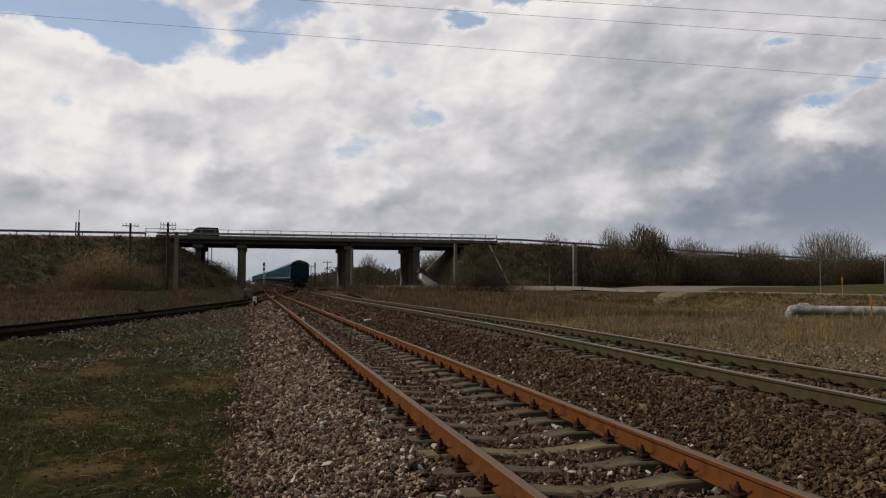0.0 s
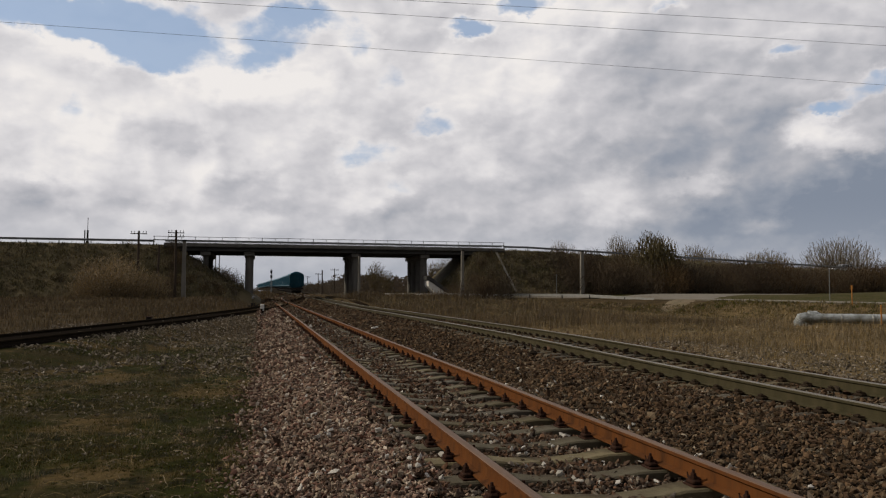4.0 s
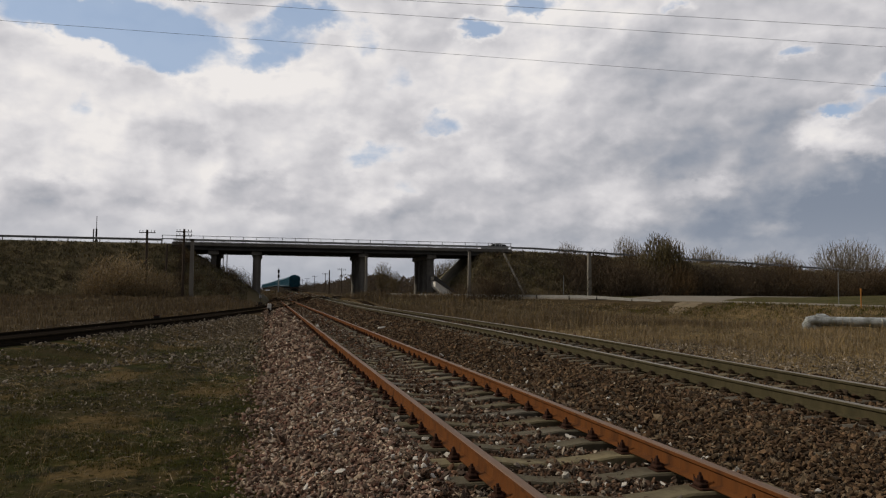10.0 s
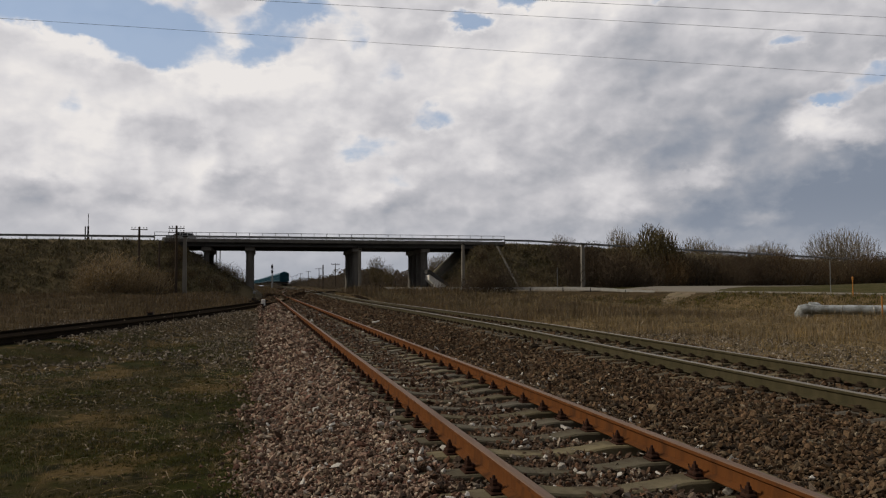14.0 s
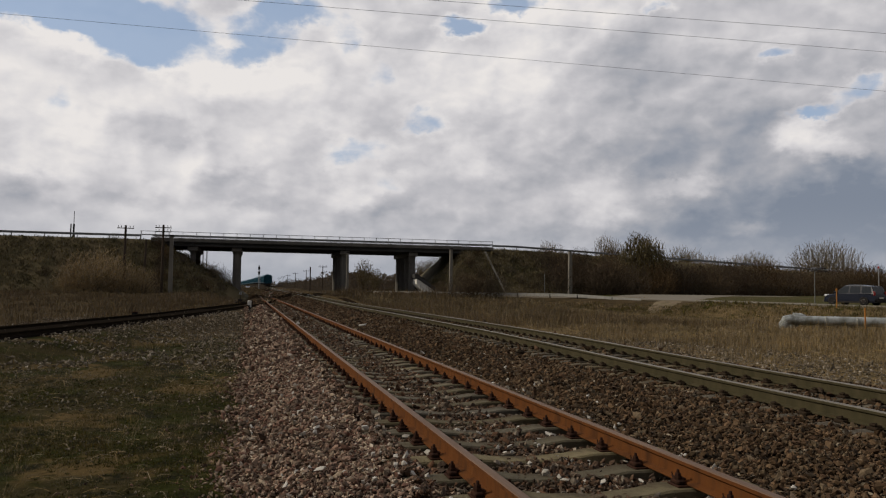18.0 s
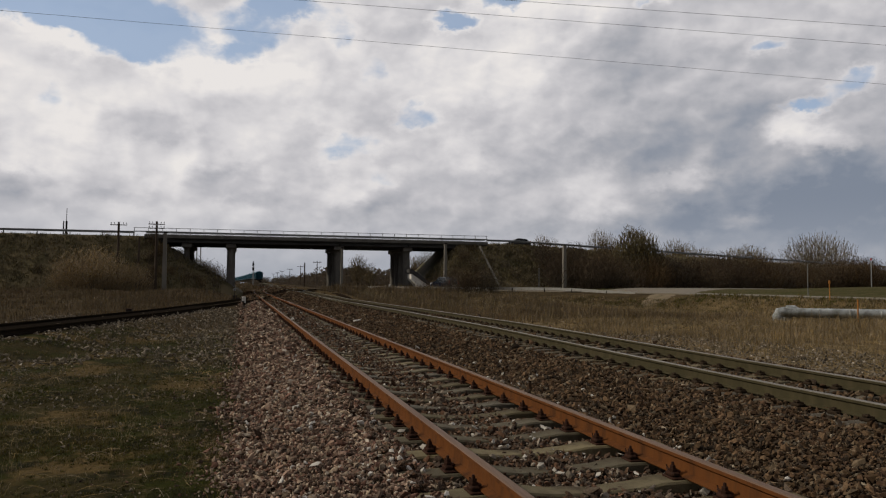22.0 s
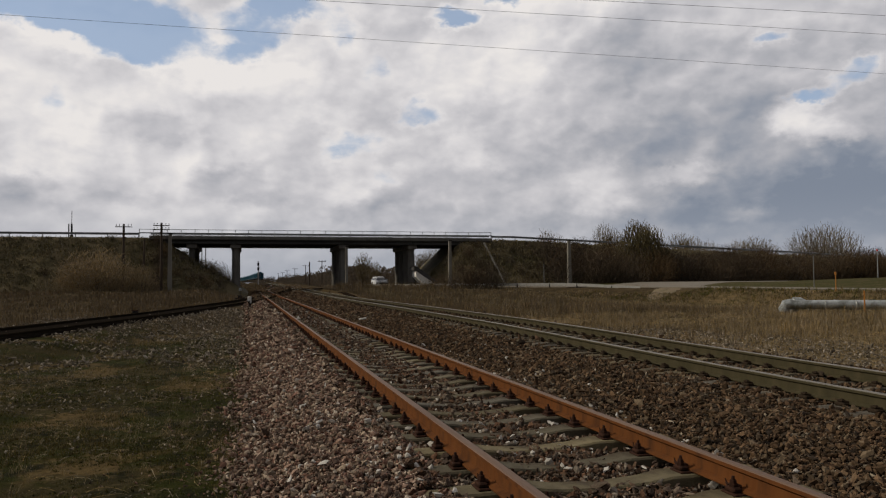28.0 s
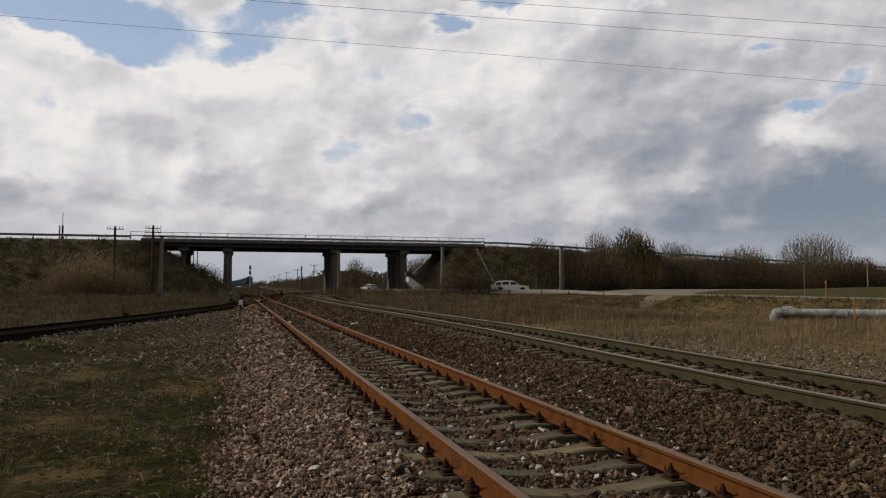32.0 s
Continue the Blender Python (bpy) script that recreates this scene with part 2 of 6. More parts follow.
def turf_material():
    """The land's turf: moss and straw by the tracks, brown weeds beyond, a straw field and a green verge, all in ragged patches."""
    m = bpy.data.materials.new("turf")
    m.use_nodes = True
    nt = m.node_tree
    N, L = nt.nodes.new, nt.links.new
    b = nt.nodes["Principled BSDF"]
    b.inputs["Roughness"].default_value, b.inputs["Specular IOR Level"].default_value = 0.95, 0.02
    tc = N("ShaderNodeTexCoord").outputs["Object"]

    def nz(s, detail=8, rgh=0.65, vec=tc):
        n = N("ShaderNodeTexNoise")
        n.inputs["Scale"].default_value, n.inputs["Detail"].default_value, n.inputs["Roughness"].default_value = s, detail, rgh
        L(vec, n.inputs["Vector"])
        return n.outputs["Fac"]

    def rng(v, lo, hi):
        n = N("ShaderNodeMapRange")
        n.interpolation_type = "SMOOTHSTEP"
        L(v, n.inputs["Value"])
        n.inputs["From Min"].default_value, n.inputs["From Max"].default_value = lo, hi
        return n.outputs["Result"]

    def mix(f, a, c):
        n = N("ShaderNodeMix")
        n.data_type = "RGBA"
        for v, k in ((f, "Factor"), (a, "A"), (c, "B")):
            if isinstance(v, tuple):
                n.inputs[k].default_value = (*v, 1)
            else:
                L(v, n.inputs[k])
        return n.outputs["Result"]

    def op(o, a, c):
        n = N("ShaderNodeMath")
        n.operation = o
        for i, v in enumerate((a, c)):
            if isinstance(v, (int, float)):
                n.inputs[i].default_value = v
            else:
                L(v, n.inputs[i])
        return n.outputs[0]

    sep = N("ShaderNodeSeparateXYZ")
    L(tc, sep.inputs[0])
    ragged = op("MULTIPLY", op("SUBTRACT", nz(0.22), 0.5), 9.0)
    x = op("ADD", sep.outputs["X"], ragged)
    y = op("ADD", sep.outputs["Y"], op("MULTIPLY", ragged, 1.6))
    patch, fine, grain = nz(0.75), nz(4.5), nz(28, 4)
    moss = mix(rng(patch, 0.44, 0.56), (0.030, 0.033, 0.007), (0.046, 0.037, 0.015))
    moss = mix(rng(nz(1.7), 0.50, 0.60), moss, (0.018, 0.018, 0.008))
    moss = mix(rng(nz(0.5, 5), 0.53, 0.61), moss, (0.115, 0.080, 0.033))
    moss = mix(rng(fine, 0.54, 0.70), moss, (0.112, 0.086, 0.044))
    weeds = mix(rng(patch, 0.38, 0.62), (0.050, 0.037, 0.018), (0.088, 0.062, 0.031))
    straw = mix(rng(patch, 0.38, 0.62), (0.185, 0.130, 0.062), (0.105, 0.080, 0.038))
    straw = mix(rng(fine, 0.45, 0.65), straw, (0.24, 0.175, 0.092))
    verge = mix(rng(patch, 0.4, 0.6), (0.066, 0.066, 0.022), (0.098, 0.082, 0.036))
    col = mix(rng(y, 22.0, 34.0), moss, weeds)
    col = mix(rng(x, 9.0, 13.0), col, straw)
    col = mix(op("MULTIPLY", rng(x, 9.0, 13.0), rng(y, 52.0, 66.0)), col, weeds)
    col = mix(rng(op("ADD", sep.outputs["X"], op("MULTIPLY", sep.outputs["Y"], 0.30)), 68.5, 70.0), col, mix(rng(sep.outputs["Y"], 100.0, 104.0), verge, weeds))
    dark = N("ShaderNodeHueSaturation")
    lum = op("ADD", op("MULTIPLY", op("SUBTRACT", nz(11, 6), 0.12), 1.25), op("MULTIPLY", op("SUBTRACT", grain, 0.28), 1.15))
    L(lum, dark.inputs["Value"]), L(col, dark.inputs["Color"])
    L(dark.outputs[0], b.inputs["Base Color"])
    bn = N("ShaderNodeBump")
    bn.inputs["Strength"].default_value, bn.inputs["Distance"].default_value = 0.55, 0.04
    L(op("ADD", op("MULTIPLY", grain, 0.5), fine), bn.inputs["Height"])
    L(bn.outputs[0], b.inputs["Normal"])
    return m


M = dict(
    cinder=material("oily_cinder", (0.016, 0.013, 0.010), rough=0.95, other=(0.010, 0.008, 0.007), scale=9, bump=0.9, bump_scale=30, spec=0.0),
    # near-black bed colour: the shade in the gaps between loose stones is painted in
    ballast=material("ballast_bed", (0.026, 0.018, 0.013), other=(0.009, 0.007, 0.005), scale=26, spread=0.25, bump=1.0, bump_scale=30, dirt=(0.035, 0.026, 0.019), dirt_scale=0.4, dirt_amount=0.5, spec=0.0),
    stone=stone_material("ballast_stone", ((0, (0.095, 0.062, 0.042)), (0.3, (0.135, 0.078, 0.050)), (0.5, (0.075, 0.055, 0.043)), (0.72, (0.150, 0.115, 0.085)), (0.9, (0.24, 0.205, 0.165)))),
    pale_stone=stone_material("grey_pink_stone", ((0, (0.235, 0.158, 0.118)), (0.24, (0.175, 0.100, 0.075)), (0.42, (0.300, 0.222, 0.168)), (0.60, (0.105, 0.075, 0.058)), (0.78, (0.36, 0.285, 0.21)), (0.94, (0.50, 0.43, 0.35))), 0.45, 1.3),
    brown_stone=stone_material("brown_stone", ((0, (0.116, 0.077, 0.046)), (0.26, (0.085, 0.053, 0.033)), (0.46, (0.142, 0.091, 0.054)), (0.64, (0.062, 0.047, 0.034)), (0.82, (0.155, 0.116, 0.076)), (0.97, (0.25, 0.21, 0.155))), 0.42, 1.25),
    gravel=stone_material("grey_gravel", ((0, (0.17, 0.145, 0.11)), (0.35, (0.105, 0.088, 0.065)), (0.6, (0.225, 0.19, 0.145)), (0.9, (0.34, 0.30, 0.25)))),
    rust=material("rusty_rail", (0.112, 0.042, 0.0145), rough=0.85, other=(0.150, 0.060, 0.020), scale=14, spread=0.4, bump=0.15, bump_scale=90, dirt=(0.045, 0.022, 0.013), dirt_scale=7, dirt_amount=0.85, stretch=(1, 1, 0.22), spec=0.03),
    rust_top=material("rail_head", (0.175, 0.115, 0.080), rough=0.6, metal=0.25, other=(0.125, 0.082, 0.060), scale=8, bump=0.08, bump_scale=60, stretch=(1, 0.05, 1)),
    main_rail=material("oiled_rail", (0.065, 0.056, 0.030), rough=0.75, other=(0.043, 0.038, 0.021), scale=9, spread=0.4, bump=0.15, bump_scale=80, dirt=(0.085, 0.068, 0.040), dirt_scale=5, dirt_amount=0.6, stretch=(1, 1, 0.25), spec=0.06),
    main_top=material("polished_rail_head", (0.20, 0.185, 0.16), rough=0.5, metal=0.5, other=(0.15, 0.135, 0.11), scale=5, bump=0.05, stretch=(1, 0.05, 1)),
    dark_rail=material("dark_rail", (0.016, 0.013, 0.010), rough=0.95, other=(0.026, 0.020, 0.013), scale=4, bump=0.2, spec=0.0),
    sleeper=material("concrete_sleeper", (0.165, 0.145, 0.098), other=(0.098, 0.084, 0.056), scale=5, spread=0.4, bump=0.5, bump_scale=60, per_object=0.3, dirt=(0.066, 0.050, 0.034), dirt_scale=3.5, dirt_amount=0.8),
    old_sleeper=material("stained_sleeper", (0.138, 0.118, 0.084), other=(0.078, 0.066, 0.046), scale=5, spread=0.4, bump=0.5, bump_scale=60, per_object=0.3, dirt=(0.050, 0.038, 0.027), dirt_scale=3.5, dirt_amount=0.8),
    wood=material("old_timber", (0.085, 0.065, 0.05), other=(0.045, 0.036, 0.03), scale=9, bump=0.5, bump_scale=30, stretch=(1, 1, 0.08)),
    clip=material("rusty_fastening", (0.050, 0.024, 0.016), rough=0.85, other=(0.030, 0.017, 0.013), scale=30, bump=0.3, bump_scale=90, spec=0.03),
    dark_clip=material("oily_fastening", (0.026, 0.020, 0.014), rough=0.85, other=(0.040, 0.027, 0.018), scale=30, bump=0.3, bump_scale=90, spec=0.03),
    concrete=material("weathered_concrete", (0.20, 0.192, 0.175), other=(0.13, 0.125, 0.115), scale=1.2, spread=0.5, bump=0.3, bump_scale=30, dirt=(0.09, 0.085, 0.08), dirt_scale=0.9, dirt_amount=0.7, stretch=(1, 1, 0.35)),
    # concrete darkened to put the shade of the bridge's front into its colour
    girder=material("shade_dark_girder", (0.085, 0.084, 0.082), other=(0.055, 0.055, 0.054), scale=0.9, spread=0.5, bump=0.3, bump_scale=20, dirt=(0.03, 0.03, 0.03), dirt_scale=0.5, dirt_amount=0.7, stretch=(0.4, 1, 1)),
    pole_concrete=material("pole_concrete", (0.25, 0.235, 0.205), other=(0.17, 0.16, 0.14), scale=1.5, spread=0.5, bump=0.3, bump_scale=30, dirt=(0.14, 0.13, 0.115), dirt_scale=0.9, dirt_amount=0.6, stretch=(1, 1, 0.3)),
    pale=material("pale_concrete", (0.56, 0.54, 0.50), other=(0.42, 0.40, 0.36), scale=2, spread=0.5, bump=0.3, bump_scale=40, dirt=(0.2, 0.18, 0.15), dirt_scale=0.7, dirt_amount=0.5),
    steel=material("galvanised_steel", (0.42, 0.44, 0.45), rough=0.5, metal=0.6, other=(0.30, 0.31, 0.32), scale=5, bump=0.1, dirt=(0.22, 0.18, 0.14), dirt_scale=1.4, dirt_amount=0.5),
    bright_steel=material("bright_guard_rail", (0.34, 0.34, 0.325), rough=0.5, metal=0.2, other=(0.26, 0.26, 0.25), scale=3, bump=0.1, dirt=(0.25, 0.22, 0.18), dirt_scale=1.2, dirt_amount=0.5),
    beam=material("guard_rail_steel", (0.23, 0.24, 0.24), rough=0.5, metal=0.3, other=(0.16, 0.165, 0.165), scale=3, bump=0.1),
    asphalt=material("worn_asphalt", (0.21, 0.188, 0.155), other=(0.155, 0.14, 0.115), scale=2, spread=0.5, bump=0.4, bump_scale=60, dirt=(0.21, 0.178, 0.13), dirt_scale=0.35, dirt_amount=0.6),
    sand=material("sandy_verge", (0.21, 0.165, 0.11), other=(0.13, 0.10, 0.066), scale=1.5, bump=0.5, bump_scale=30, dirt=(0.12, 0.105, 0.05), dirt_scale=0.4, dirt_amount=0.6),
    bank=material("bank_turf", (0.118, 0.094, 0.052), other=(0.066, 0.058, 0.031), scale=0.35, spread=0.3, bump=1.0, bump_scale=9, dirt=(0.135, 0.105, 0.064), dirt_scale=0.28, dirt_amount=0.7),
    straw_dull=material("dead_grass", (0.215, 0.165, 0.092), other=(0.120, 0.097, 0.052), scale=0.4, bump=0, island=0.45),
    straw=material("dry_grass", (0.275, 0.205, 0.110), other=(0.165, 0.125, 0.066), scale=0.35, spread=0.3, bump=0, island=0.45),
    green=material("short_grass", (0.062, 0.066, 0.014), other=(0.108, 0.082, 0.028), scale=0.9, spread=0.25, bump=0, island=0.4),
    moss=material("dark_moss", (0.030, 0.036, 0.010), other=(0.048, 0.046, 0.014), scale=4, bump=0, island=0.4),
    weed=material("dead_weed", (0.172, 0.123, 0.070), other=(0.095, 0.072, 0.041), scale=0.3, spread=0.25, bump=0, island=0.45),
    bark=material("grey_bark", (0.095, 0.080, 0.062), other=(0.055, 0.046, 0.036), scale=5, bump=0.5, bump_scale=25, stretch=(1, 1, 0.3)),
    twig=material("bare_twig", (0.185, 0.146, 0.084), other=(0.125, 0.10, 0.058), scale=1.5, bump=0, island=0.35),
    willow=material("tan_twig", (0.33, 0.245, 0.135), other=(0.235, 0.178, 0.098), scale=0.8, bump=0, island=0.3),
    pale_twig=material("pale_twig", (0.19, 0.16, 0.115), other=(0.13, 0.11, 0.08), scale=0.8, bump=0, island=0.3),
    shrub=material("shrub_twig", (0.185, 0.146, 0.086), other=(0.120, 0.098, 0.058), scale=0.6, bump=0, island=0.4),
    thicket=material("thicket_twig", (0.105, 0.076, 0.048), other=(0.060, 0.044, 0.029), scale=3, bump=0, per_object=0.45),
    olive_twig=material("olive_twig", (0.150, 0.122, 0.062), other=(0.098, 0.080, 0.042), scale=0.8, bump=0, island=0.35),
    far_wood=material("far_wood", (0.19, 0.150, 0.110), other=(0.13, 0.108, 0.078), scale=0.05, bump=0, island=0.35),
    pipe=material("pipe_cladding", (0.44, 0.46, 0.455), rough=0.42, metal=0.55, other=(0.20, 0.215, 0.205), scale=1.6, spread=0.3, bump=0.7, bump_scale=6, dirt=(0.13, 0.12, 0.09), dirt_scale=1.6, dirt_amount=0.7),
    yellow=material("yellow_post_paint", (0.46, 0.20, 0.05), rough=0.6, other=(0.34, 0.15, 0.04), scale=6, bump=0.1),
    white=material("white_paint", (0.75, 0.75, 0.73), rough=0.6, other=(0.60, 0.59, 0.56), scale=6, bump=0.1),
    red=material("red_paint", (0.5, 0.05, 0.04), rough=0.5, other=(0.4, 0.04, 0.03), bump=0),
    bank_grass=material("bank_grass", (0.170, 0.136, 0.076), other=(0.092, 0.082, 0.042), scale=0.3, spread=0.2, bump=0, island=0.45),
    wagon=material("blue_wagon_paint", (0.015, 0.105, 0.160), rough=0.5, other=(0.011, 0.080, 0.128), scale=1.0, spread=0.5, bump=0.1, bump_scale=20, dirt=(0.03, 0.065, 0.09), dirt_scale=0.7, dirt_amount=0.5, spec=0.4),
    black=material("black_steel", (0.022, 0.022, 0.023), rough=0.7, other=(0.035, 0.03, 0.028), scale=4, bump=0.15),
    rubber=material("tyre_rubber", (0.022, 0.022, 0.022), rough=0.85, bump=0.1),
    rim=material("wheel_rim", (0.45, 0.45, 0.46), rough=0.35, metal=0.8, bump=0),
    teal_paint=material("dark_teal_paint", (0.012, 0.028, 0.038), rough=0.35, other=(0.010, 0.023, 0.031), bump=0, coat=0.25),
    silver_paint=material("silver_paint", (0.46, 0.48, 0.47), rough=0.35, metal=0.15, other=(0.33, 0.34, 0.34), bump=0, coat=0.6),
    blue_paint=material("dark_blue_paint", (0.007, 0.010, 0.020), rough=0.22, metal=0.0, other=(0.006, 0.008, 0.017), bump=0, coat=0.3, spec=0.3),
    dark_paint=material("black_car_paint", (0.025, 0.026, 0.03), rough=0.3, other=(0.02, 0.021, 0.024), bump=0, coat=0.8),
    white_car=material("white_car_paint", (0.72, 0.73, 0.74), rough=0.3, other=(0.68, 0.69, 0.70), bump=0, coat=0.6),
    glass=glass_material("car_glass", (0.02, 0.025, 0.03)),
    lamp=material("headlight_lens", (0.75, 0.77, 0.8), rough=0.1, other=(0.7, 0.72, 0.75), bump=0, spec=0.6),
    tail=material("tail_light_lens", (0.30, 0.015, 0.012), rough=0.2, other=(0.25, 0.012, 0.01), bump=0, spec=0.5),
    wire=material("weathered_wire", (0.16, 0.16, 0.165), rough=0.6, metal=0.4, bump=0),
)


# ---------------------------------------------------------------- mesh helpers
class Geo:
    """Points and faces of one mesh."""

    def __init__(self):
        self.v, self.f, self.mi = [], [], []

    def add(self, v, f, mi=0):
        k = len(self.v)
        self.v.extend(tuple(p) for p in v)
        self.f.extend(tuple(i + k for i in q) for q in f)
        self.mi.extend([mi] * len(f))
        return self

    def box(self, x0, y0, z0, x1, y1, z1, c=0.0, mi=0):
        """A box between two corners, with edges chamfered by c."""
        if c <= 0:
            v = [(x, y, z) for z in (z0, z1) for y in (y0, y1) for x in (x0, x1)]
            return self.add(v, [(0, 2, 3, 1), (4, 5, 7, 6), (0, 1, 5, 4), (2, 6, 7, 3), (0, 4, 6, 2), (1, 3, 7, 5)], mi)
        rings = []
        for z, k in ((z0, c), (z0 + c, 0), (z1 - c, 0), (z1, c)):
            a, b, d, e = x0 + k, y0 + k, x1 - k, y1 - k
            rings.append([(a + c, b, z), (d - c, b, z), (d, b + c, z), (d, e - c, z), (d - c, e, z), (a + c, e, z), (a, e - c, z), (a, b + c, z)])
        return self.loft(rings, mi=mi)

    def loft(self, rings, caps=True, closed=True, mi=0):
        n = len(rings[0])
        v = [p for r in rings for p in r]
        f = []
        for i in range(len(rings) - 1):
            for j in range(n if closed else n - 1):
                a, b = i * n + j, i * n + (j + 1) % n
                f.append((a, b, b + n, a + n))
        if caps:
            f += [tuple(range(n))[::-1], tuple(range((len(rings) - 1) * n, len(rings) * n))]
        return self.add(v, f, mi)

    def tube(self, pts, rad, n=8, caps=True, mi=0):
        """A round bar along points; rad: one radius or one for each point."""
        pts = [Vector(p) for p in pts]
        rad = rad if isinstance(rad, (list, tuple)) else [rad] * len(pts)
        rings = []
        for i, p in enumerate(pts):
            d = (pts[min(i + 1, len(pts) - 1)] - pts[max(i - 1, 0)]).normalized()
            s = d.cross(Vector((0, 0, 1)) if abs(d.z) < 0.9 else Vector((0, 1, 0))).normalized()
            u = s.cross(d)
            rings.append([p + rad[i] * (math.cos(2 * math.pi * k / n) * s + math.sin(2 * math.pi * k / n) * u) for k in range(n)])
        return self.loft(rings, caps, mi=mi)

    def mesh(self, name, mats, smooth=False):
        me = bpy.data.meshes.new(name)
        me.from_pydata(self.v, [], self.f)
        for m in mats if isinstance(mats, (list, tuple)) else [mats]:
            me.materials.append(m)
        if any(self.mi):
            me.polygons.foreach_set("material_index", self.mi)
        if smooth:
            me.polygons.foreach_set("use_smooth", [True] * len(me.polygons))
        bm = bmesh.new()
        bm.from_mesh(me)
        bmesh.ops.recalc_face_normals(bm, faces=bm.faces)
        bm.to_mesh(me)
        bm.free()
        me.update()
        return me


def part(name, geo, mat, parent=None, label="", smooth=False, at=None):
    me = geo.mesh(name, mat, smooth) if isinstance(geo, Geo) else geo
    ob = new(name, me)
    if parent is not None:
        ob.parent = parent
    if at is not None:
        ob.matrix_basis = at
    if label:
        tagged(ob, label)
    return ob


def thing(name, label, category, group="", kind="", at=None):
    ob = new(name)
    ob.empty_display_size = 0.3
    if at is not None:
        ob.matrix_basis = at
    return tagged(ob, label, category, group, kind)


def structure(name, geo, mat, label, category, smooth=False):
    return tagged(part(name, geo, mat, smooth=smooth), label, category, kind="structure")


def arrays_mesh(name, verts, faces, mat):
    """A mesh from arrays of points (n, 3) and faces (m, 3 or 4)."""
    me = bpy.data.meshes.new(name)
    k = faces.shape[1]
    me.vertices.add(len(verts))
    me.vertices.foreach_set("co", verts.astype(np.float32).ravel())
    me.loops.add(faces.size)
    me.loops.foreach_set("vertex_index", faces.astype(np.int32).ravel())
    me.polygons.add(len(faces))
    me.polygons.foreach_set("loop_start", np.arange(0, faces.size, k, dtype=np.int32))
    me.polygons.foreach_set("use_smooth", np.zeros(len(faces), dtype=bool))
    me.materials.append(mat)
    me.update(calc_edges=True)
    return me


def step(v, a, b):
    k = min(max((v - a) / (b - a), 0.0), 1.0)
    return k * k * (3 - 2 * k)


# ---------------------------------------------------------------- ground
ROAD = [(60, 4), (55.5, 24), (51.5, 38), (47.8, 50.4), (44.0, 63.0), (38.8, 77.0), (33.2, 85.4), (28.2, 89.8), (24.4, 94.4), (22.3, 100), (20.9, 107), (19.9, 114), (19.3, 122), (19.4, 136), (22, 150), (28, 161), (40, 169), (62, 176), (110, 182)]


def road_z(y):
    """The lower road climbs a little towards the bridge."""
    return 0.48 + 0.24 * step(y, 40, 75) - 0.5 * step(y, 118, 150)



def spline(pts, n=8):
    """Points of a smooth curve through pts."""
    out = []
    for i in range(len(pts) - 1):
        p = [Vector(pts[min(max(i + k, 0), len(pts) - 1)]) for k in (-1, 0, 1, 2)]
        for j in range(n):
            t = j / n
            out.append(0.5 * (2 * p[1] + (p[2] - p[0]) * t + (2 * p[0] - 5 * p[1] + 4 * p[2] - p[3]) * t * t + (3 * p[1] - p[0] - 3 * p[2] + p[3]) * t ** 3))
    out.append(Vector(pts[-1]))
    return out


ROAD_LINE = spline(ROAD)


def road_gap(x, y):
    return min((p.x - x) ** 2 + (p.y - y) ** 2 for p in ROAD_LINE) ** 0.5


def main_x(y):
    """Middle of the main track."""
    return 7.62 + 0.25 * step(y, 5, 40) - 0.003 * max(0.0, min(y, 700) - 60) - 0.00006 * max(0.0, y - 250) ** 2


def main_z(y):
    """The main track climbs a little above the others."""
    return 0.008 + 0.112 * step(y, 6, 23) + 0.0075 * max(0.0, min(y, 430.0) - 62)


def rise(y):
    """The land climbs slowly beyond the bridge, then runs level."""
    return 0.0075 * max(0.0, min(y, 430.0) - 105)


def side_z(y):
    return rise(y) + (main_z(y) - rise(y)) * step(y, 118, 210)


def side_x(y):
    """Middle of the rusty track: straight, then easing into the main one."""
    return 2.505 + step(y, 122, 212) * (main_x(y) - 2.505)


LEFT = spline([(-24.0, -12), (-14.0, 4), (-9.2, 13.5), (-7.6, 18.0), (-6.5, 22.0), (-5.45, 26.6), (-4.55, 31.0), (-3.2, 37.7), (-1.95, 47), (-0.8, 56), (0.25, 65), (1.3, 75), (2.15, 86), (2.505, 98)])


def left_x(y):
    """Middle of the dark track that bends in towards the junction."""
    for p, q in zip(LEFT, LEFT[1:]):
        if p.y <= y <= q.y:
            return p.x + (q.x - p.x) * (y - p.y) / (q.y - p.y)
    return LEFT[0].x if y < LEFT[0].y else 2.505


def left_z(y):
    """The bend lies a little higher than the junction."""
    return 0.085 * (1 - step(y, 38, 75))


